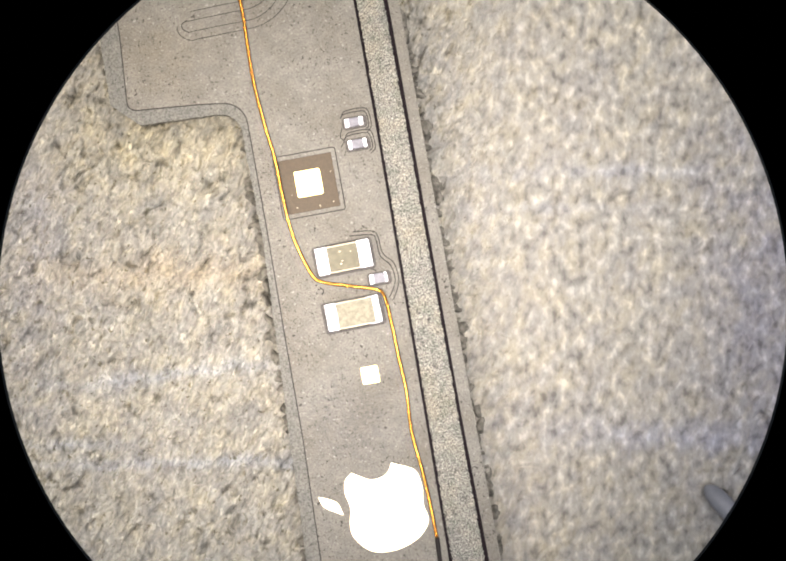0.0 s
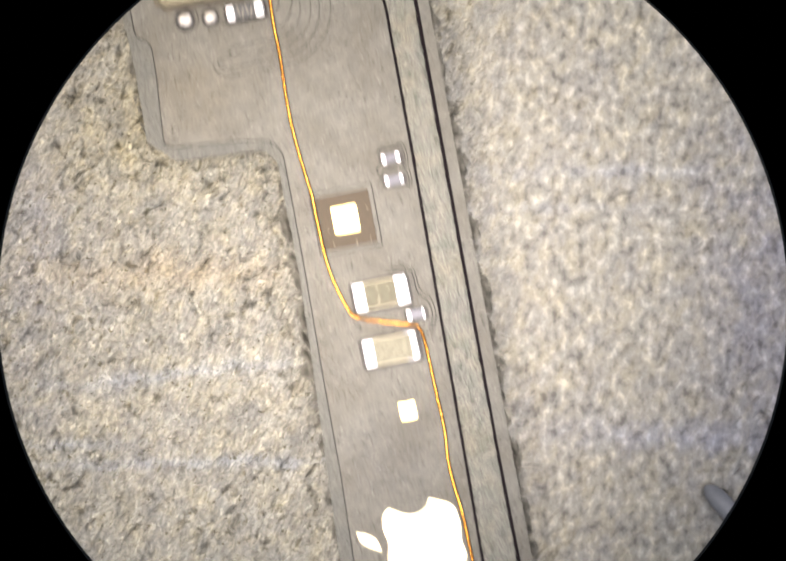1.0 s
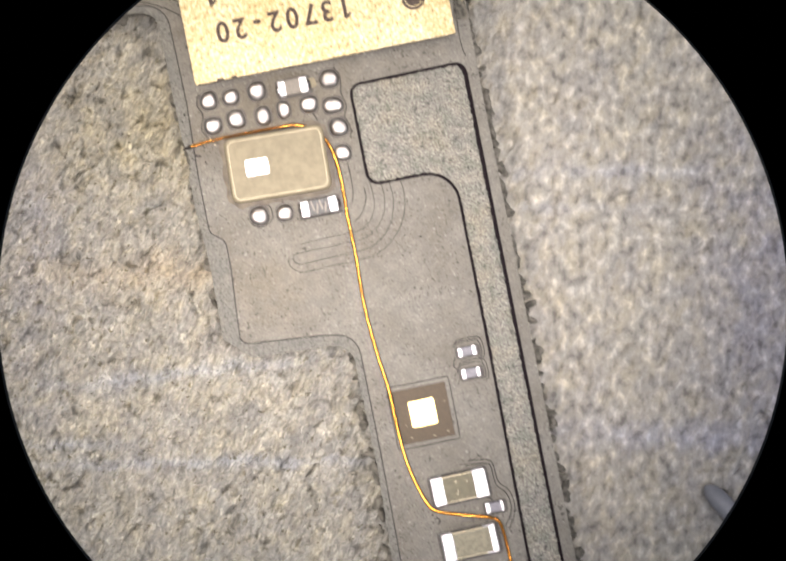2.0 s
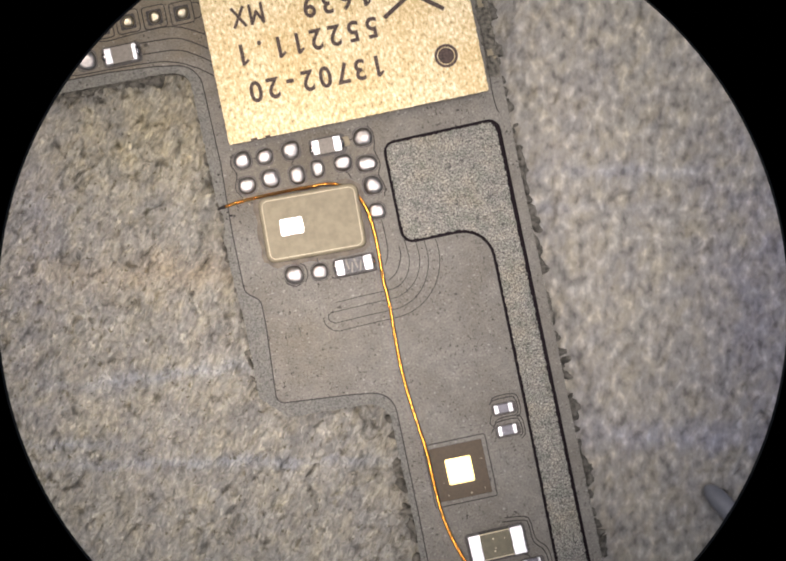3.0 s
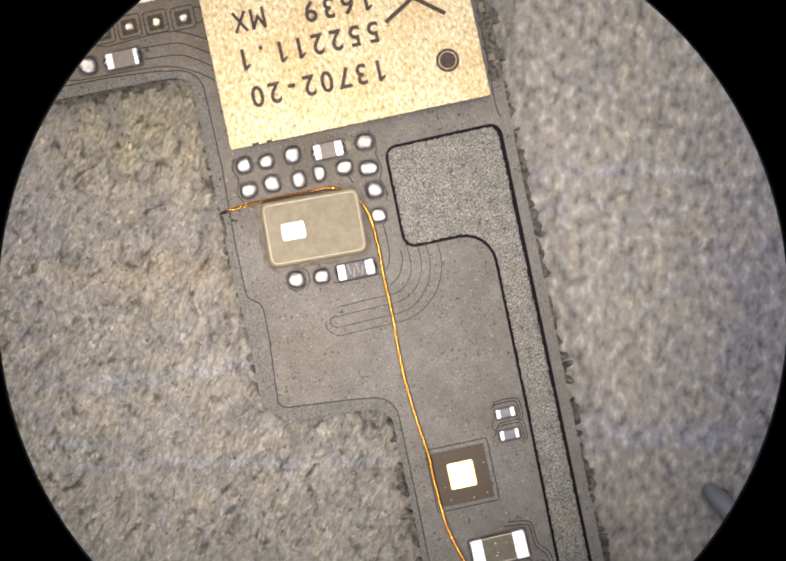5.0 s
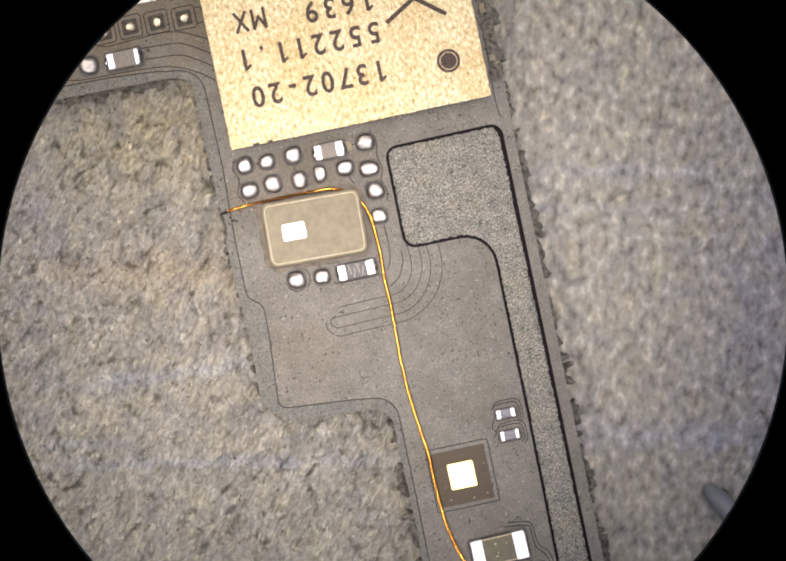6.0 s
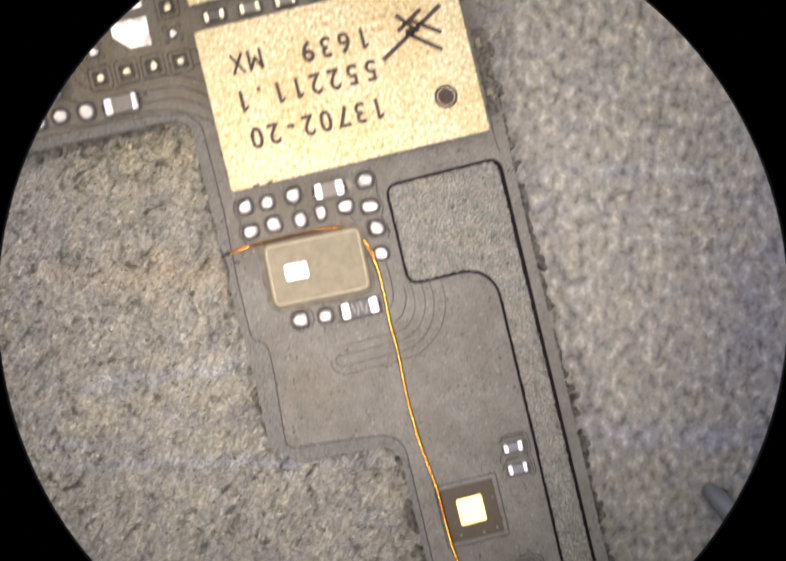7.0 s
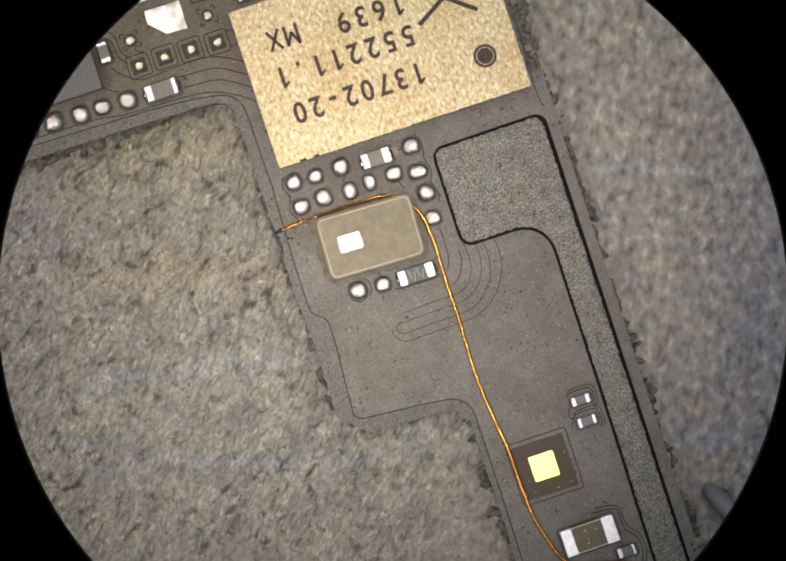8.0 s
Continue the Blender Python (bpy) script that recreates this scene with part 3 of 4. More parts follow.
stroke(1.46, 5.52, 1.64, 5.52, 0.17)


def index_mark(x, y):
    ring = lambda r: [Vector((x + r * math.cos(a), y + r * math.sin(a))) for a in [2 * math.pi * k / 40 for k in range(40)]]
    part("index_mark", prism([ring(0.235), ring(0.178)], MODULE_HIGH - 0.001, MODULE_HIGH + 0.0025), INK, chip, "dark ring of the index dot")
    part("index_dot", prism([ring(0.163)], MODULE_HIGH - 0.001, MODULE_HIGH + 0.0025), INK, chip)


index_mark(1.95, 4.12)


def chip_part(name, x, y, w, h, high, end, body, label, turn=0.0, metal=None):
    """A two-ended chip component: a body between two tinned ends in uneven solder."""
    m = Matrix.Translation((x, y, 0)) @ Matrix.Rotation(radians(turn), 4, "Z")
    seed = int(abs(x * 731 + y * 977))
    rnd = random.Random(seed)
    bm = block(0, 0, w - end, h * (0.92 if w > 1 else 0.97), 0.0, high * 0.97, 0.01, 0.02)
    bm.transform(m)
    ob = part(name, bm, body, board, label)
    # pad opening, dark and widened to include the shade round the part
    bm = block(0.01, -0.01, w + 0.13, h + 0.08, 0.0, 0.003, 0.07, 0)
    bm.transform(m)
    part("shaded_pad_opening", bm, OPENING_SHADE, ob)
    for s in (-1, 1):
        r = min(0.035, end * 0.25)
        e, k = end * rnd.uniform(0.9, 1.08), h * rnd.uniform(0.99, 1.01)
        line = rounded([(-e / 2, -k / 2, r), (e / 2, -k / 2, r), (e / 2, k / 2, r), (-e / 2, k / 2, r)], 3)
        bm = prism([ragged(line, 0.06, 0.004 + 0.004 * min(1, end), seed + s)], 0.0, high * rnd.uniform(0.96, 1.03), min(0.045, end * 0.2))
        bm.transform(m @ Matrix.Translation((s * (w - end) / 2, 0, 0)) @ Matrix.Rotation(rnd.uniform(-0.03, 0.03), 4, "Y"))
        part("terminal", bm, metal or TIN, ob, "bright tinned end")
        if w > 1 or w < 0.45:
            continue
        bm = dome(s * (w / 2 - 0.015), h * rnd.uniform(-0.06, 0.06), 0.05 + 0.1 * h, h * rnd.uniform(0.3, 0.4), high * 0.35, seed + 5 + s)
        bm.transform(m)
        part("solder_fillet", bm, FILLET, ob, "dark sloping solder fillet", True)
    if w > 1:
        # reflections along the body's long edges, put on as pale strips
        for s in (-1, 1):
            bm = block(0, s * h * 0.452, w - 2 * end + 0.02, 0.022, high * 0.9, high * 0.976, 0.008, 0.006)
            bm.transform(m)
            part("edge_highlight", bm, RIM, ob, "pale strip for the highlight along the ceramic body's edge")
    return ob


large = chip_part("capacitor", 0.93, -5.60, 1.09, 0.565, 0.42, 0.245, CERAMIC, "large beige ceramic capacitor with tinned ends", 1)
chip_part("capacitor", 0.92, -6.73, 1.11, 0.56, 0.42, 0.245, PALE_CERAMIC, "large pale beige ceramic capacitor with tinned ends", 1)
for x, y, r in ((0.88, -5.47, 0.018), (0.9, -5.66, 0.014), (0.87, -5.72, 0.02), (1.1, -5.5, 0.012)):
    part("dust_speck", dome(x, y, r, r * 0.8, 0.01, int(r * 900), 0.405), RIM, large, "pale speck of dust")
chip_part("capacitor", 1.55, -6.13, 0.36, 0.20, 0.16, 0.085, BLUE_BODY, "tiny grey ceramic capacitor with tinned ends")
chip_part("resistor", 1.62, -2.98, 0.37, 0.18, 0.14, 0.085, BLUE_BODY, "tiny bluish-grey chip resistor with tinned ends")
chip_part("resistor", 1.61, -3.42, 0.38, 0.19, 0.14, 0.085, BLUE_BODY, "tiny bluish-grey chip resistor with tinned ends")
chip_part("capacitor", -0.74, 2.87, 0.60, 0.31, 0.28, 0.17, GREY_BODY, "small grey ceramic capacitor with tinned ends")
inductor = chip_part("inductor", -0.70, 0.43, 0.74, 0.31, 0.25, 0.17, DARK_BODY, "small dark chip inductor with tinned ends")
for k in range(4):
    part("coil_turn", block(-0.83 + 0.085 * k, 0.43 + 0.03 * (-1) ** k, 0.035, 0.2, 0.235, 0.245, 0.01, 0, 12 * (-1) ** k), GREY_BODY, inductor, "pale coil turn")
part("flux_residue", block(-0.36, 2.88, 0.16, 0.2, 0.0, 0.015, 0.05, 0.01, 5), FILTER, board, "speckled tan flux residue")
chip_part("capacitor", -4.38, 5.50, 0.66, 0.34, 0.28, 0.17, GREY_BODY, "small grey ceramic capacitor with tinned ends")
chip_part("capacitor", -5.24, 6.57, 0.42, 0.21, 0.2, 0.12, GREY_BODY, "tiny grey ceramic capacitor with tinned ends", 90)
for k in range(5):
    chip_part("capacitor", -2.16 + 0.722 * k, 6.78 - 0.012 * k, 0.40, 0.19, 0.2, 0.08, GREY_BODY if k % 3 else DARK_BODY, "tiny ceramic capacitor between two gold modules", 0, GLINT)


def bump_ball(x, y, rx, ry=0.0, high=0.0, seed=0):
    ry = ry or rx
    # pad opening whose dark ring includes the shade round the bump
    part("shaded_pad_opening", block(x, y, 2 * rx + 0.05, 2 * ry + 0.05, 0.0, 0.003, 0.13, 0, random.Random(seed).uniform(-8, 8)), OPENING_SHADE, board)
    part("solder_bump", dome(x, y, rx * 1.06, ry * 1.06, high or 0.55 * (rx + ry) / 2, seed), SOLDER, board, "", True)


BALLS = [(-2.45, 2.93, 0.17, 0), (-2.0, 2.91, 0.16, 0), (-1.47, 2.93, 0.18, 0), (-0.01, 2.89, 0.18, 0), (-2.46, 2.42, 0.17, 0),
         (-1.98, 2.46, 0.18, 0), (-1.44, 2.42, 0.16, 0.18), (-1.02, 2.46, 0.13, 0.18), (-0.5, 2.47, 0.17, 0), (-0.04, 2.36, 0.2, 0.16),
         (-0.01, 1.91, 0.18, 0), (-0.03, 1.39, 0.16, 0), (-1.91, 0.48, 0.18, 0), (-1.4, 0.44, 0.16, 0)]
for i, (x, y, rx, ry) in enumerate(BALLS):
    bump_ball(x, y, rx, ry, 0, i)
for i, (x, y, r) in enumerate([(-5.08, 5.52, 0.19), (-5.61, 5.55, 0.18), (-6.07, 5.54, 0.19), (-6.62, 5.57, 0.2), (-7.15, 5.57, 0.19),
                               (-4.67, 6.64, 0.12), (-3.05, 6.63, 0.11), (-3.05, 7.71, 0.12)]):
    bump_ball(x, y, r, r * (0.9 if i == 1 else 1), 0, 40 + i)


def socket(x, y):
    """A dark square recess with a small bump, inside an outline ring."""
    ob = part("test_pad", block(x, y, 0.31, 0.3, 0.0, 0.004, 0.03, 0), RECESS, board, "dark square pad with a small solder bump")
    part("solder_bump", dome(x + 0.01, y, 0.125, 0.125, 0.1, int(x * 100), 0.003), GLINT, ob, "", True)
    loop = rounded([(x - 0.23, y - 0.22, 0.06), (x + 0.23, y - 0.22, 0.06), (x + 0.23, y + 0.23, 0.06), (x - 0.23, y + 0.23, 0.06)], 3)
    part("trace", tube([Vector((p.x, p.y, 0)) for p in loop + loop[:1]], 0.010, 6), LINE, board)


for x, y in ((-4.66, 6.1), (-4.12, 6.11), (-3.58, 6.09), (-3.03, 6.06), (-3.04, 7.17)):
    socket(x, y)

trace([(-2.8, 6.22), (-2.68, 6.2), (-2.62, 6.06), (-2.68, 5.92), (-2.8, 5.9)], 0.010)
part("ground_pad", prism([rounded([(-4.22, 7.11, 0.02), (-3.49, 7.10, 0.02), (-3.50, 6.51, 0.02), (-3.93, 6.53, 0.02), (-4.24, 6.84, 0.02)])], 0, 0.03, 0.01),
     WORN_TIN, board, "bright tinned ground pad with a cut corner")
part("ground_pad", prism([rounded([(-4.3, 7.3, 0.02), (-3.51, 7.29, 0.02), (-3.53, 8.1, 0.02), (-4.3, 8.1, 0.02)])], 0, 0.03, 0.01),
     WORN_TIN, board, "bright tinned ground pad")
part("control_chip", block(-6.95, 7.3, 2.98, 2.84, 0.0, 0.5, 0.05, 0.03), PLASTIC_GREY, board, "matt grey resin chip")


def filter_block():
    """A low tan filter: sloping skirt, flat lid with a pale rim, bright square."""
    cx, cy, turn = -1.345, 1.415, -2.0
    rot = Matrix.Translation((cx, cy, 0)) @ Matrix.Rotation(radians(turn), 4, "Z")
    rect = lambda w, h, r: rounded([(-w / 2, -h / 2, r), (w / 2, -h / 2, r), (w / 2, h / 2, r), (-w / 2, h / 2, r)], 6)
    bm = prism([rect(2.0, 1.31, 0.16)], 0.09, 0.40, 0.06)
    bm.transform(rot)
    ob = part("saw_filter", bm, FILTER, board, "tan epoxy-coated filter with a pale rim", True)
    bm = prism([rect(1.872, 1.182, 0.13), rect(1.848, 1.158, 0.115)], 0.39, 0.405)
    bm.transform(rot)
    part("rim", bm, RIM, ob, "pale polished rim line")
    bm = prism([ragged(rect(2.2, 1.5, 0.3), 0.12, 0.025, 4)], 0.0, 0.004)
    bm.transform(rot)
    part("flux_halo", bm, HALO, ob, "thin brown film of flux round the foot")
    bm = prism([rect(1.7, 1.0, 0.1)], 0.0, 0.09)
    bm.transform(rot)
    part("foot", bm, CORE, ob)
    pane = [Vector((-0.41 + p.x, 0.01 + p.y)) for p in ragged(rect(0.46, 0.33, 0.04), 0.045, 0.008, 9)]
    bm = prism([pane], 0.395, 0.408, 0.004)
    bm.transform(rot)
    part("bright_window", bm, TIN, ob, "bright mirror-like square")


filter_block()

WIRE = [(-3.0, 2.1, 0.05), (-2.55, 2.14, 0.06), (-1.94, 2.15, 0.07), (-1.33, 2.14, 0.07), (-0.87, 2.12, 0.06), (-0.62, 2.02, 0.05),
        (-0.36, 1.78, 0.05), (-0.22, 1.42, 0.06), (-0.17, 0.85, 0.06), (-0.19, 0.04, 0.05), (-0.18, -0.57, 0.05), (-0.21, -1.5, 0.05),
        (-0.19, -2.2, 0.05), (-0.13, -2.85, 0.05), (-0.06, -3.45, 0.05), (-0.05, -4.07, 0.05), (-0.01, -4.8, 0.05), (0.09, -5.33, 0.05),
        (0.25, -5.82, 0.06), (0.42, -6.0, 0.07), (0.98, -6.19, 0.09), (1.46, -6.34, 0.09), (1.60, -6.51, 0.07), (1.64, -7.01, 0.05),
        (1.66, -7.72, 0.05), (1.69, -8.44, 0.05), (1.65, -9.14, 0.05), (1.67, -9.55, 0.05), (1.73, -10.17, 0.05), (1.76, -10.9, 0.05), (1.77, -11.45, 0.05)]
brown_patch = [Vector(p) for p in ((-2.8, 2.2), (-2.0, 2.24), (-1.2, 2.22), (-0.75, 2.16), (-0.8, 2.06), (-1.4, 2.08), (-2.1, 2.06), (-2.8, 2.04))]
part("brown_strip", prism([ragged(brown_patch, 0.06, 0.02, 12)], 0.0, 0.005), HALO, board, "ragged brown strip under the wire")
wire = part("jumper_wire", tube(flow(WIRE, 7), 0.032, 12), COPPER, board, "orange enamelled copper jumper wire", True)
# dark middle of the wire's reflection, added as a thin brown line
dark_core = [(x, y, z + 0.028) for x, y, z in WIRE[1:5]]
part("dark_reflection", tube(flow(dark_core, 7), 0.005, 8), BROWN, wire, "thin brown line for the dark reflection along the wire's top", True)
part("wire_end", tube(flow([(1.77, -11.44, 0.05), (1.75, -11.8, 0.05), (1.72, -12.3, 0.05)], 5), 0.045, 10), BURNT, wire, "burnt dark wire end", True)
part("wire_end", tube(flow([(-2.98, 2.1, 0.05), (-3.06, 2.09, 0.04), (-3.14, 2.07, 0.02)], 4), 0.043, 8, 0.4), BURNT, wire, "burnt dark wire tip", True)

# dark flux crumbs beside the wire, and pale ones
crumbs = random.Random(21)
for k in range(26):
    x = crumbs.uniform(-2.9, -0.9)
    y = 2.12 + crumbs.choice((-1, 1)) * crumbs.uniform(0.04, 0.075)
    part("flux_crumb", dome(x, y, crumbs.uniform(0.010, 0.02), crumbs.uniform(0.010, 0.016), 0.03, k), BURNT if k % 5 else RIM, wire)
for x, y, r in ((-2.96, 1.98, 0.02), (-2.9, 1.9, 0.03), (-2.83, 1.88, 0.025), (-3.0, 1.85, 0.02), (-2.75, 1.75, 0.018), (-2.72, 2.05, 0.015), (-3.02, 2.35, 0.02),
                (-3.05, 2.62, 0.018), (-2.98, 2.75, 0.025), (-2.6, 1.6, 0.015), (0.3, -6.05, 0.022), (0.33, -6.14, 0.018), (0.28, -6.2, 0.015), (1.33, -6.38, 0.016)):
    part("flux_crumb", dome(x, y, r, r * 0.8, r * 0.6, int(r * 1000)), BURNT, wire)


def broken_tab():
    """The rough stub of a break-off tab on the long edge, with tan fibre bits."""
    line = ragged([Vector(p) for p in ((2.70, 3.55), (2.95, 3.5), (2.98, 4.4), (3.0, 5.3), (2.73, 5.35))], 0.07, 0.022, 31)
    ob = part("broken_tab", prism([line], -0.1, 0.006), TAB, board, "rough dark stub of a break-off tab")
    for x, y, w, h in ((2.82, 4.02, 0.12, 0.13), (2.83, 5.03, 0.1, 0.17), (2.9, 3.9, 0.05, 0.05)):
        bits = ragged([Vector(p) for p in ((x - w / 2, y - h / 2), (x + w / 2, y - h / 2), (x + w / 2, y + h / 2), (x - w / 2, y + h / 2))], 0.04, 0.012, int(y * 100))
        part("fibre_bit", prism([bits], 0.0, 0.02, 0.004), FILTER, ob, "tan glass-fibre bit")


broken_tab()


def torn_shaded_edge():
    """Dark shards under the board's cut edge: torn fibres, and the gap's shade put in as shapes."""
    rnd = random.Random(77)
    runs = [((-9.4, 5.02), (-3.5, 4.94), 56, 0.11), ((-3.13, 4.5), (-3.13, 2.2), 9, 0.03), ((-3.07, 1.9), (-3.07, 1.65), 6, 0.05), ((-3.13, 1.5), (-3.07, -0.3), 20, 0.035), ((-3.07, -0.3), (-3.1, -1.7), 14, 0.03),
            ((-2.55, -2.29), (-1.0, -2.35), 12, 0.03), ((-0.6, -2.9), (-0.87, -11.4), 14, 0.03)]
    for (x0, y0), (x1, y1), count, size in runs:
        along = Vector((x1 - x0, y1 - y0)).normalized()
        out = Vector((along.y, -along.x))
        for k in range(count):
            f = (k + rnd.random()) / count
            p = Vector((x0, y0)).lerp(Vector((x1, y1)), f) - out * 0.01
            w, d = size * rnd.uniform(0.4, 2.2), size * rnd.uniform(0.15, 1.0) ** 1.5
            shape = [p - along * w - out * 0.02, p - along * w * 0.6 + out * d * 0.7, p + out * d, p + along * w * 0.5 + out * d * rnd.uniform(0.3, 0.9), p + along * w - out * 0.02]
            z = -rnd.uniform(0.15, 0.7) if size > 0.05 else -rnd.uniform(0.02, 0.2)
            part("torn_shade_fringe", prism([ragged(shape, 0.025, 0.012, k)], z - 0.06, z), TAB, board)


torn_shaded_edge()


def edge_shade_mounds():
    """Soft shade beside the cut edges, put in as low uneven dark olive mounds."""
    rnd = random.Random(91)
    runs = [((-9.4, 5.0), (-3.6, 4.94), 24, 0.13), ((-3.13, 4.4), (-3.13, -1.6), 18, 0.09), ((-0.62, -2.7), (-0.87, -11.4), 26, 0.11), ((2.94, -12.0), (2.93, 5.2), 64, 0.13)]
    for (x0, y0), (x1, y1), count, size in runs:
        along = Vector((x1 - x0, y1 - y0)).normalized()
        out = Vector((along.y, -along.x))
        for k in range(count):
            p = Vector((x0, y0)).lerp(Vector((x1, y1)), (k + rnd.random()) / count) + out * rnd.uniform(-0.05, 0.02)
            bm = dome(0, 0, size * rnd.uniform(0.7, 2.0), size * rnd.uniform(0.6, 1.7), 0.2, k)
            for v in bm.verts:
                swell = noise.noise(Vector((v.co.x * 7 + k, v.co.y * 7, 0)))
                v.co *= 1 + 0.75 * swell
            bm.transform(Matrix.Translation((p.x, p.y, -1.23 + rnd.uniform(-0.04, 0.04))) @ Matrix.Rotation(math.atan2(along.y, along.x) + rnd.uniform(-0.4, 0.4), 4, "Z"))
            part("shade_mound", bm, EDGE_SHADE, board, "", True)


edge_shade_mounds()
for x, y, w in ((-2.13, 3.285, 0.14), (-1.85, 3.285, 0.1)):
    part("edge_notch", block(x, y, w, 0.05, MODULE_HIGH - 0.05, MODULE_HIGH + 0.003, 0.01, 0), INK, chip, "dark notch in the film's edge")

# seam of the solder mask along the edge, and the traces under it
seam = rounded(SEAM)
seam = [Vector((p.x, p.y, -0.004)) for p in seam if p.x < 0.0 and p.y < 10]
part("trace", tube(seam, 0.012, 6), LINE, board, "thin dark seam of the solder mask")
for rx, ry, left in ((1.11, 1.17, -1.28), (0.88, 1.0, -1.32), (0.71, 0.78, -1.32), (0.50, 0.60, -1.22)):
    arc = [(-0.1 + rx * math.sin(a), 0.4 - ry * math.cos(a)) for a in [math.pi / 2 * k / 8 for k in range(9)]]
    trace([(left, 0.4 - ry - 0.03), (-0.7, 0.4 - ry - 0.01)] + arc + [(-0.1 + rx - 0.02, 0.6 + 0.3 * (1.11 - rx))], 0.007)
trace([(-1.30, -0.38), (-1.41, -0.45), (-1.41, -0.55), (-1.30, -0.63)], 0.009)
trace([(-1.52, -0.48), (-1.5, -0.62), (-1.4, -0.74), (-1.26, -0.8)], 0.008)
trace([(0.02, 1.2), (0.03, 0.8), (0.0, 0.5), (-0.1, 0.3)], 0.009)
trace([(0.25, 0.62), (0.24, 0.4), (0.1, 0.12), (-0.1, -0.02)], 0.009)
for line in ([(-4.2, 5.84), (-3.5, 5.86), (-3.1, 5.78), (-2.66, 5.55)], [(-3.98, 5.64), (-3.3, 5.6), (-3.0, 5.48), (-2.66, 5.26)],
             [(-3.95, 5.41), (-3.3, 5.36), (-2.95, 5.2), (-2.6, 4.95)], [(-5.3, 5.27), (-3.9, 5.22), (-3.35, 5.12), (-2.95, 4.92), (-2.66, 4.7)]):
    trace(line, 0.010)
loop = rounded([(x, y, 0.05) for x, y, _ in inset(WINDOW, -0.088)], 4)
part("trace", tube([Vector((p.x, p.y, 0)) for p in loop + loop[:1]], 0.010, 6), LINE, board, "thin outline round the bare window")
trace([(1.12, -5.2), (1.55, -5.25), (1.63, -5.35), (1.66, -5.7), (1.83, -5.92), (1.87, -6.2), (1.78, -6.42), (1.68, -6.55)], 0.010)
trace([(1.2, -5.13), (1.58, -5.18), (1.68, -5.30), (1.72, -5.66), (1.9, -5.88), (1.94, -6.22), (1.84, -6.48), (1.74, -6.62)], 0.009)
trace([(1.42, -5.92), (1.5, -5.95), (1.53, -5.99)], 0.009)
trace([(2.75, 4.6), (2.74, 3.9), (2.71, 3.3), (2.72, 2.95), (2.76, 2.8)], 0.009)
trace([(0.36, -6.1), (0.42, -6.18), (0.38, -6.26)], 0.012)
for y in (-2.98, -3.42):
    trace([(1.40, y + 0.19), (1.48, y + 0.25), (1.78, y + 0.26), (1.93, y + 0.19), (1.95, y - 0.12), (1.85, y - 0.23)], 0.009)
    trace([(1.36, y + 0.12), (1.45, y + 0.19), (1.75, y + 0.2), (1.88, y + 0.15), (1.9, y - 0.1), (1.82, y - 0.18)], 0.010)
trace([(1.36, y + 0.36), (1.30, y + 0.2), (1.36, y + 0.1), (1.30, y + 0.02)], 0.010)

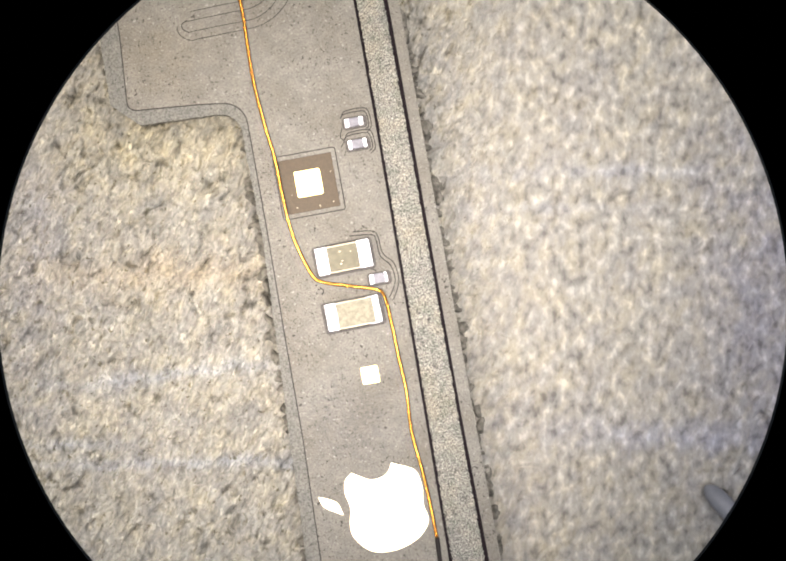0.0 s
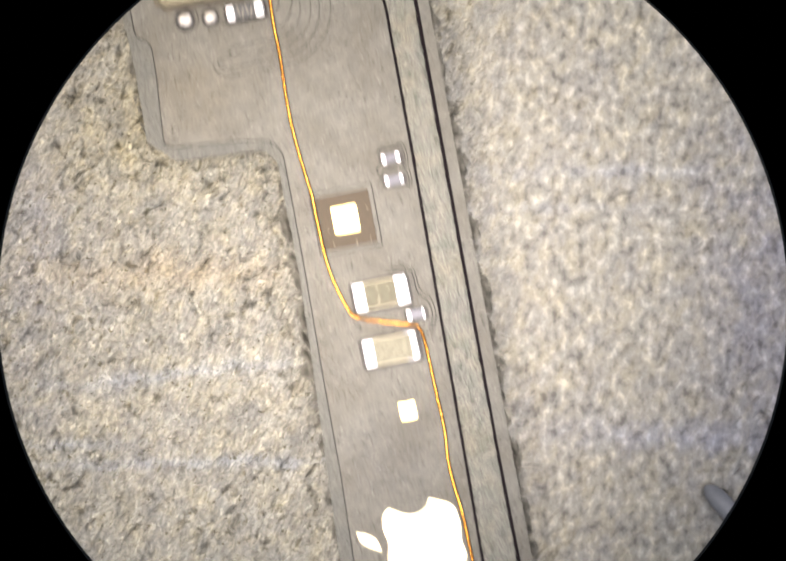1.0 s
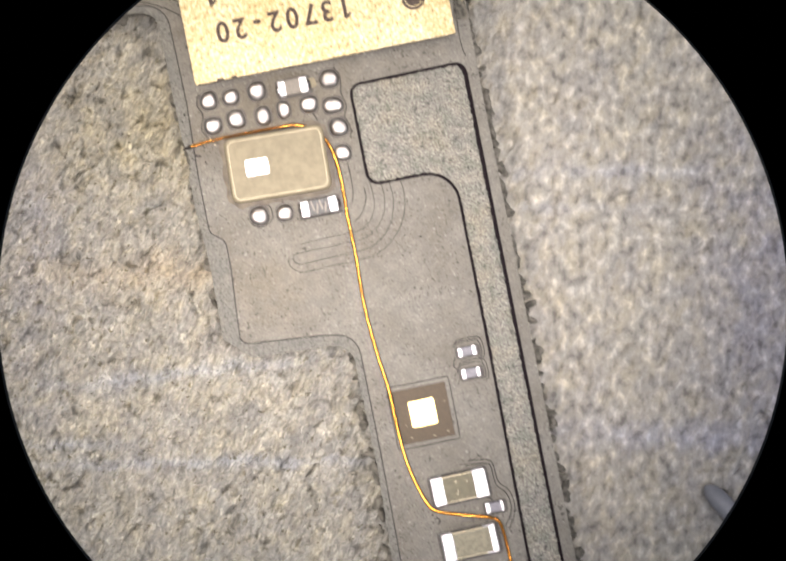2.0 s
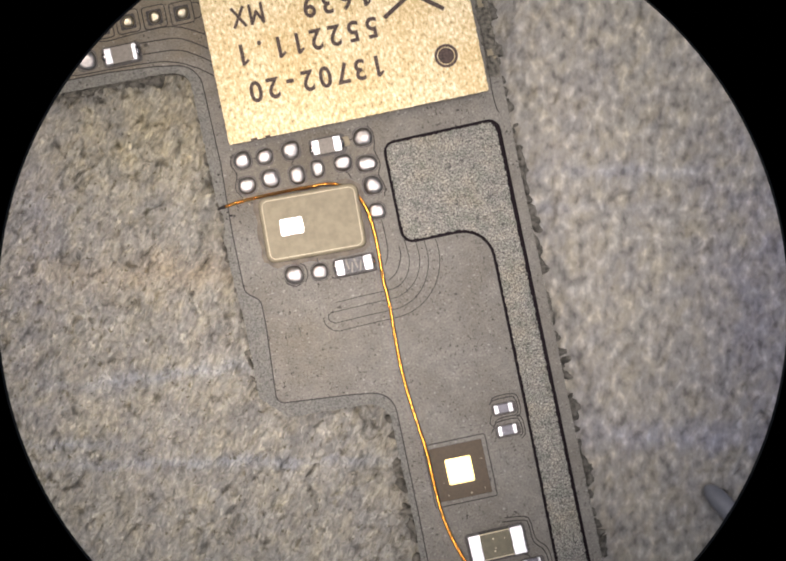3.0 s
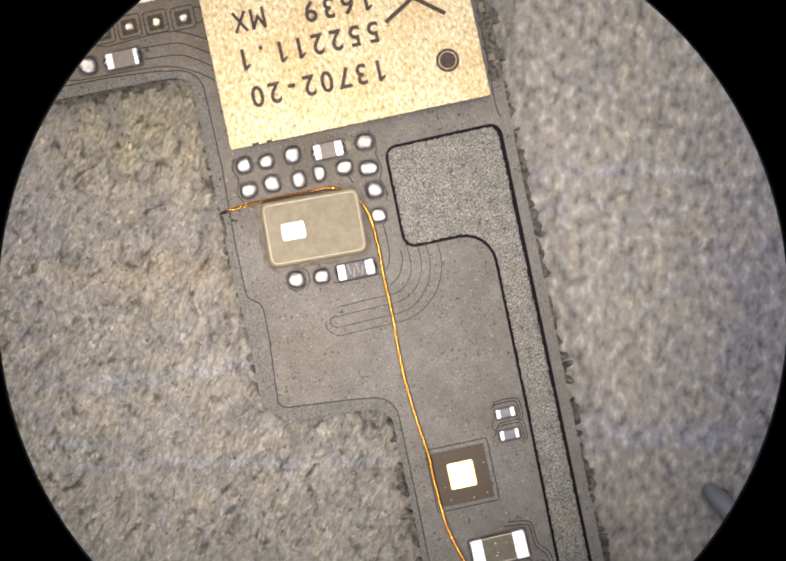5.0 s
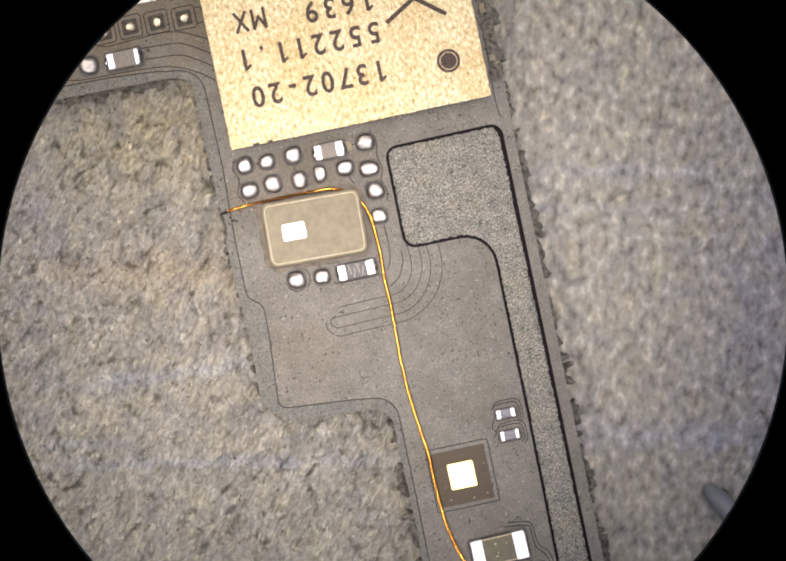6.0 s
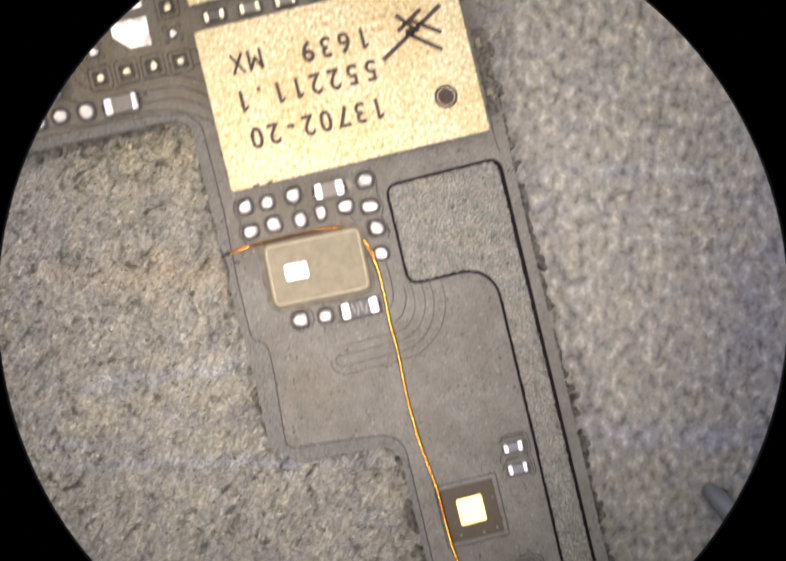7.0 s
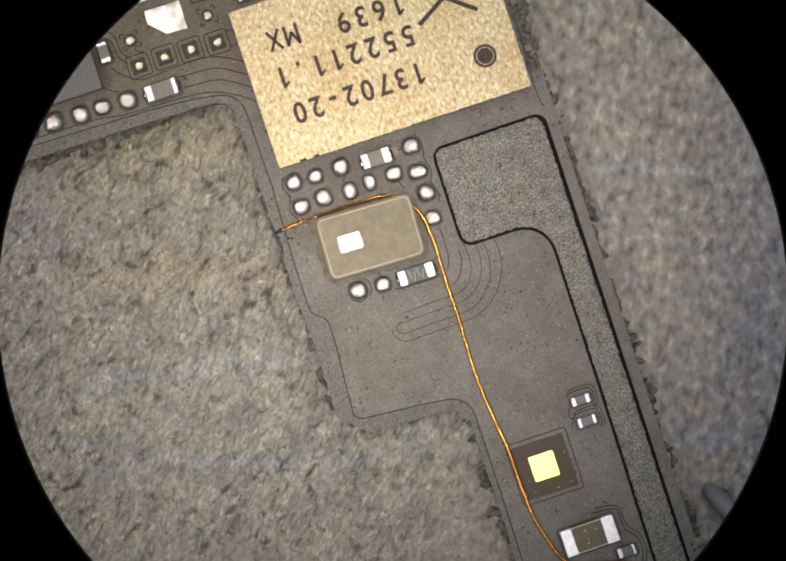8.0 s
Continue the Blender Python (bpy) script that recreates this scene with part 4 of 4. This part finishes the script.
# fine outlines between the solder bumps and beside the module
for line in ([(0.12, 3.1), (0.2, 2.95), (0.2, 2.75), (0.16, 2.6)], [(0.16, 2.6), (0.22, 2.3), (0.15, 2.1), (0.22, 1.85), (0.18, 1.65)],
             [(-2.62, 3.1), (-2.7, 2.9), (-2.62, 2.68), (-2.7, 2.4), (-2.6, 2.2)], [(-2.25, 2.92), (-2.18, 2.92)], [(-1.45, 2.73), (-1.5, 2.66), (-1.44, 2.6)],
             [(-0.36, 2.88), (-0.2, 2.9)], [(-0.48, 2.3), (-0.42, 2.2), (-0.4, 2.12)], [(-2.2, 2.5), (-2.15, 2.52)], [(-1.4, 0.62), (-1.4, 0.72)],
             [(-1.72, 0.3), (-1.65, 0.42), (-1.66, 0.6), (-1.75, 0.68)], [(-1.18, 0.3), (-1.1, 0.25), (-0.35, 0.24), (-0.28, 0.3)],
             [(-2.1, 0.35), (-1.92, 0.25), (-1.75, 0.32)],
             [(-5.35, 6.95), (-5.05, 6.75), (-5.0, 6.4), (-4.85, 6.22)], [(-5.28, 7.15), (-4.96, 6.85), (-4.92, 6.5), (-4.78, 6.3)],
             [(-5.2, 6.25), (-5.05, 6.05), (-4.7, 5.83), (-4.2, 5.84)], [(-5.45, 5.9), (-5.3, 5.78), (-5.2, 5.74)], [(-4.6, 6.5), (-4.62, 6.42), (-4.5, 6.33)],
             [(-7.4, 5.38), (-5.9, 5.36), (-5.3, 5.27)]):
    trace(line, 0.010)
for cx, cy in ((-4.67, 6.64), (-3.05, 6.63), (-3.05, 7.71)):
    for sx, sy in ((-1, -1), (1, -1), (1, 1), (-1, 1)):
        part("trace", tube([Vector((cx + sx * 0.145 + 0.045 * math.cos(a), cy + sy * 0.13 + 0.045 * math.sin(a), 0)) for a in [math.atan2(sy, sx) + math.pi * (k - 3) / 4 for k in range(7)]], 0.010, 6), LINE, board)

# ---- how the board slides ----
def slid(t, x, y, turn):
    """A row for walk(): seconds, the board's place on the mat in millimetres and its turn in degrees."""
    return t, pose(x * MM, y * MM, TOP * MM, 0, 0, turn)


def motions():
    walk(board, [
        slid(0.0, -2.904, 5.802, 10.28),
        slid(0.5, -2.873, 5.755, 10.35),
        slid(0.8, -2.831, 5.669, 10.26),
        slid(0.9, -2.428, 5.627, 10.22),
        slid(1.0, -2.183, 5.074, 10.51),
        slid(1.1, -1.960, 4.325, 10.80),
        slid(1.2, -1.696, 3.884, 10.92),
        slid(1.3, -1.570, 3.679, 10.90),
        slid(1.5, -1.467, 3.425, 10.85),
        slid(1.7, -1.190, 2.387, 11.05),
        slid(2.2, -0.440, 0.750, 11.55),
        slid(2.8, -0.092, 0.064, 11.92),
        slid(3.0, 0.001, 0.034, 11.93),
        slid(3.5, 0.000, 0.000, 11.95),
        slid(4.0, 0.078, -0.036, 12.02),
        slid(4.5, 0.037, -0.049, 12.04),
        slid(6.0, 0.047, -0.066, 11.93),
        slid(6.5, 0.100, -0.043, 11.97),
        slid(6.8, 0.151, -0.026, 12.03),
        slid(6.9, 0.145, -0.345, 12.60),
        slid(7.0, 0.125, -0.803, 13.55),
        slid(7.1, 0.056, -1.128, 14.31),
        slid(7.2, 0.006, -1.172, 14.84),
        slid(7.3, 0.488, -0.546, 15.47),
        slid(7.4, 0.751, -0.108, 15.58),
        slid(7.5, 1.228, 0.154, 17.43),
        slid(7.7, 1.230, -0.028, 18.16),
        slid(8.0, 1.269, -0.057, 18.25),
    ])


motions()
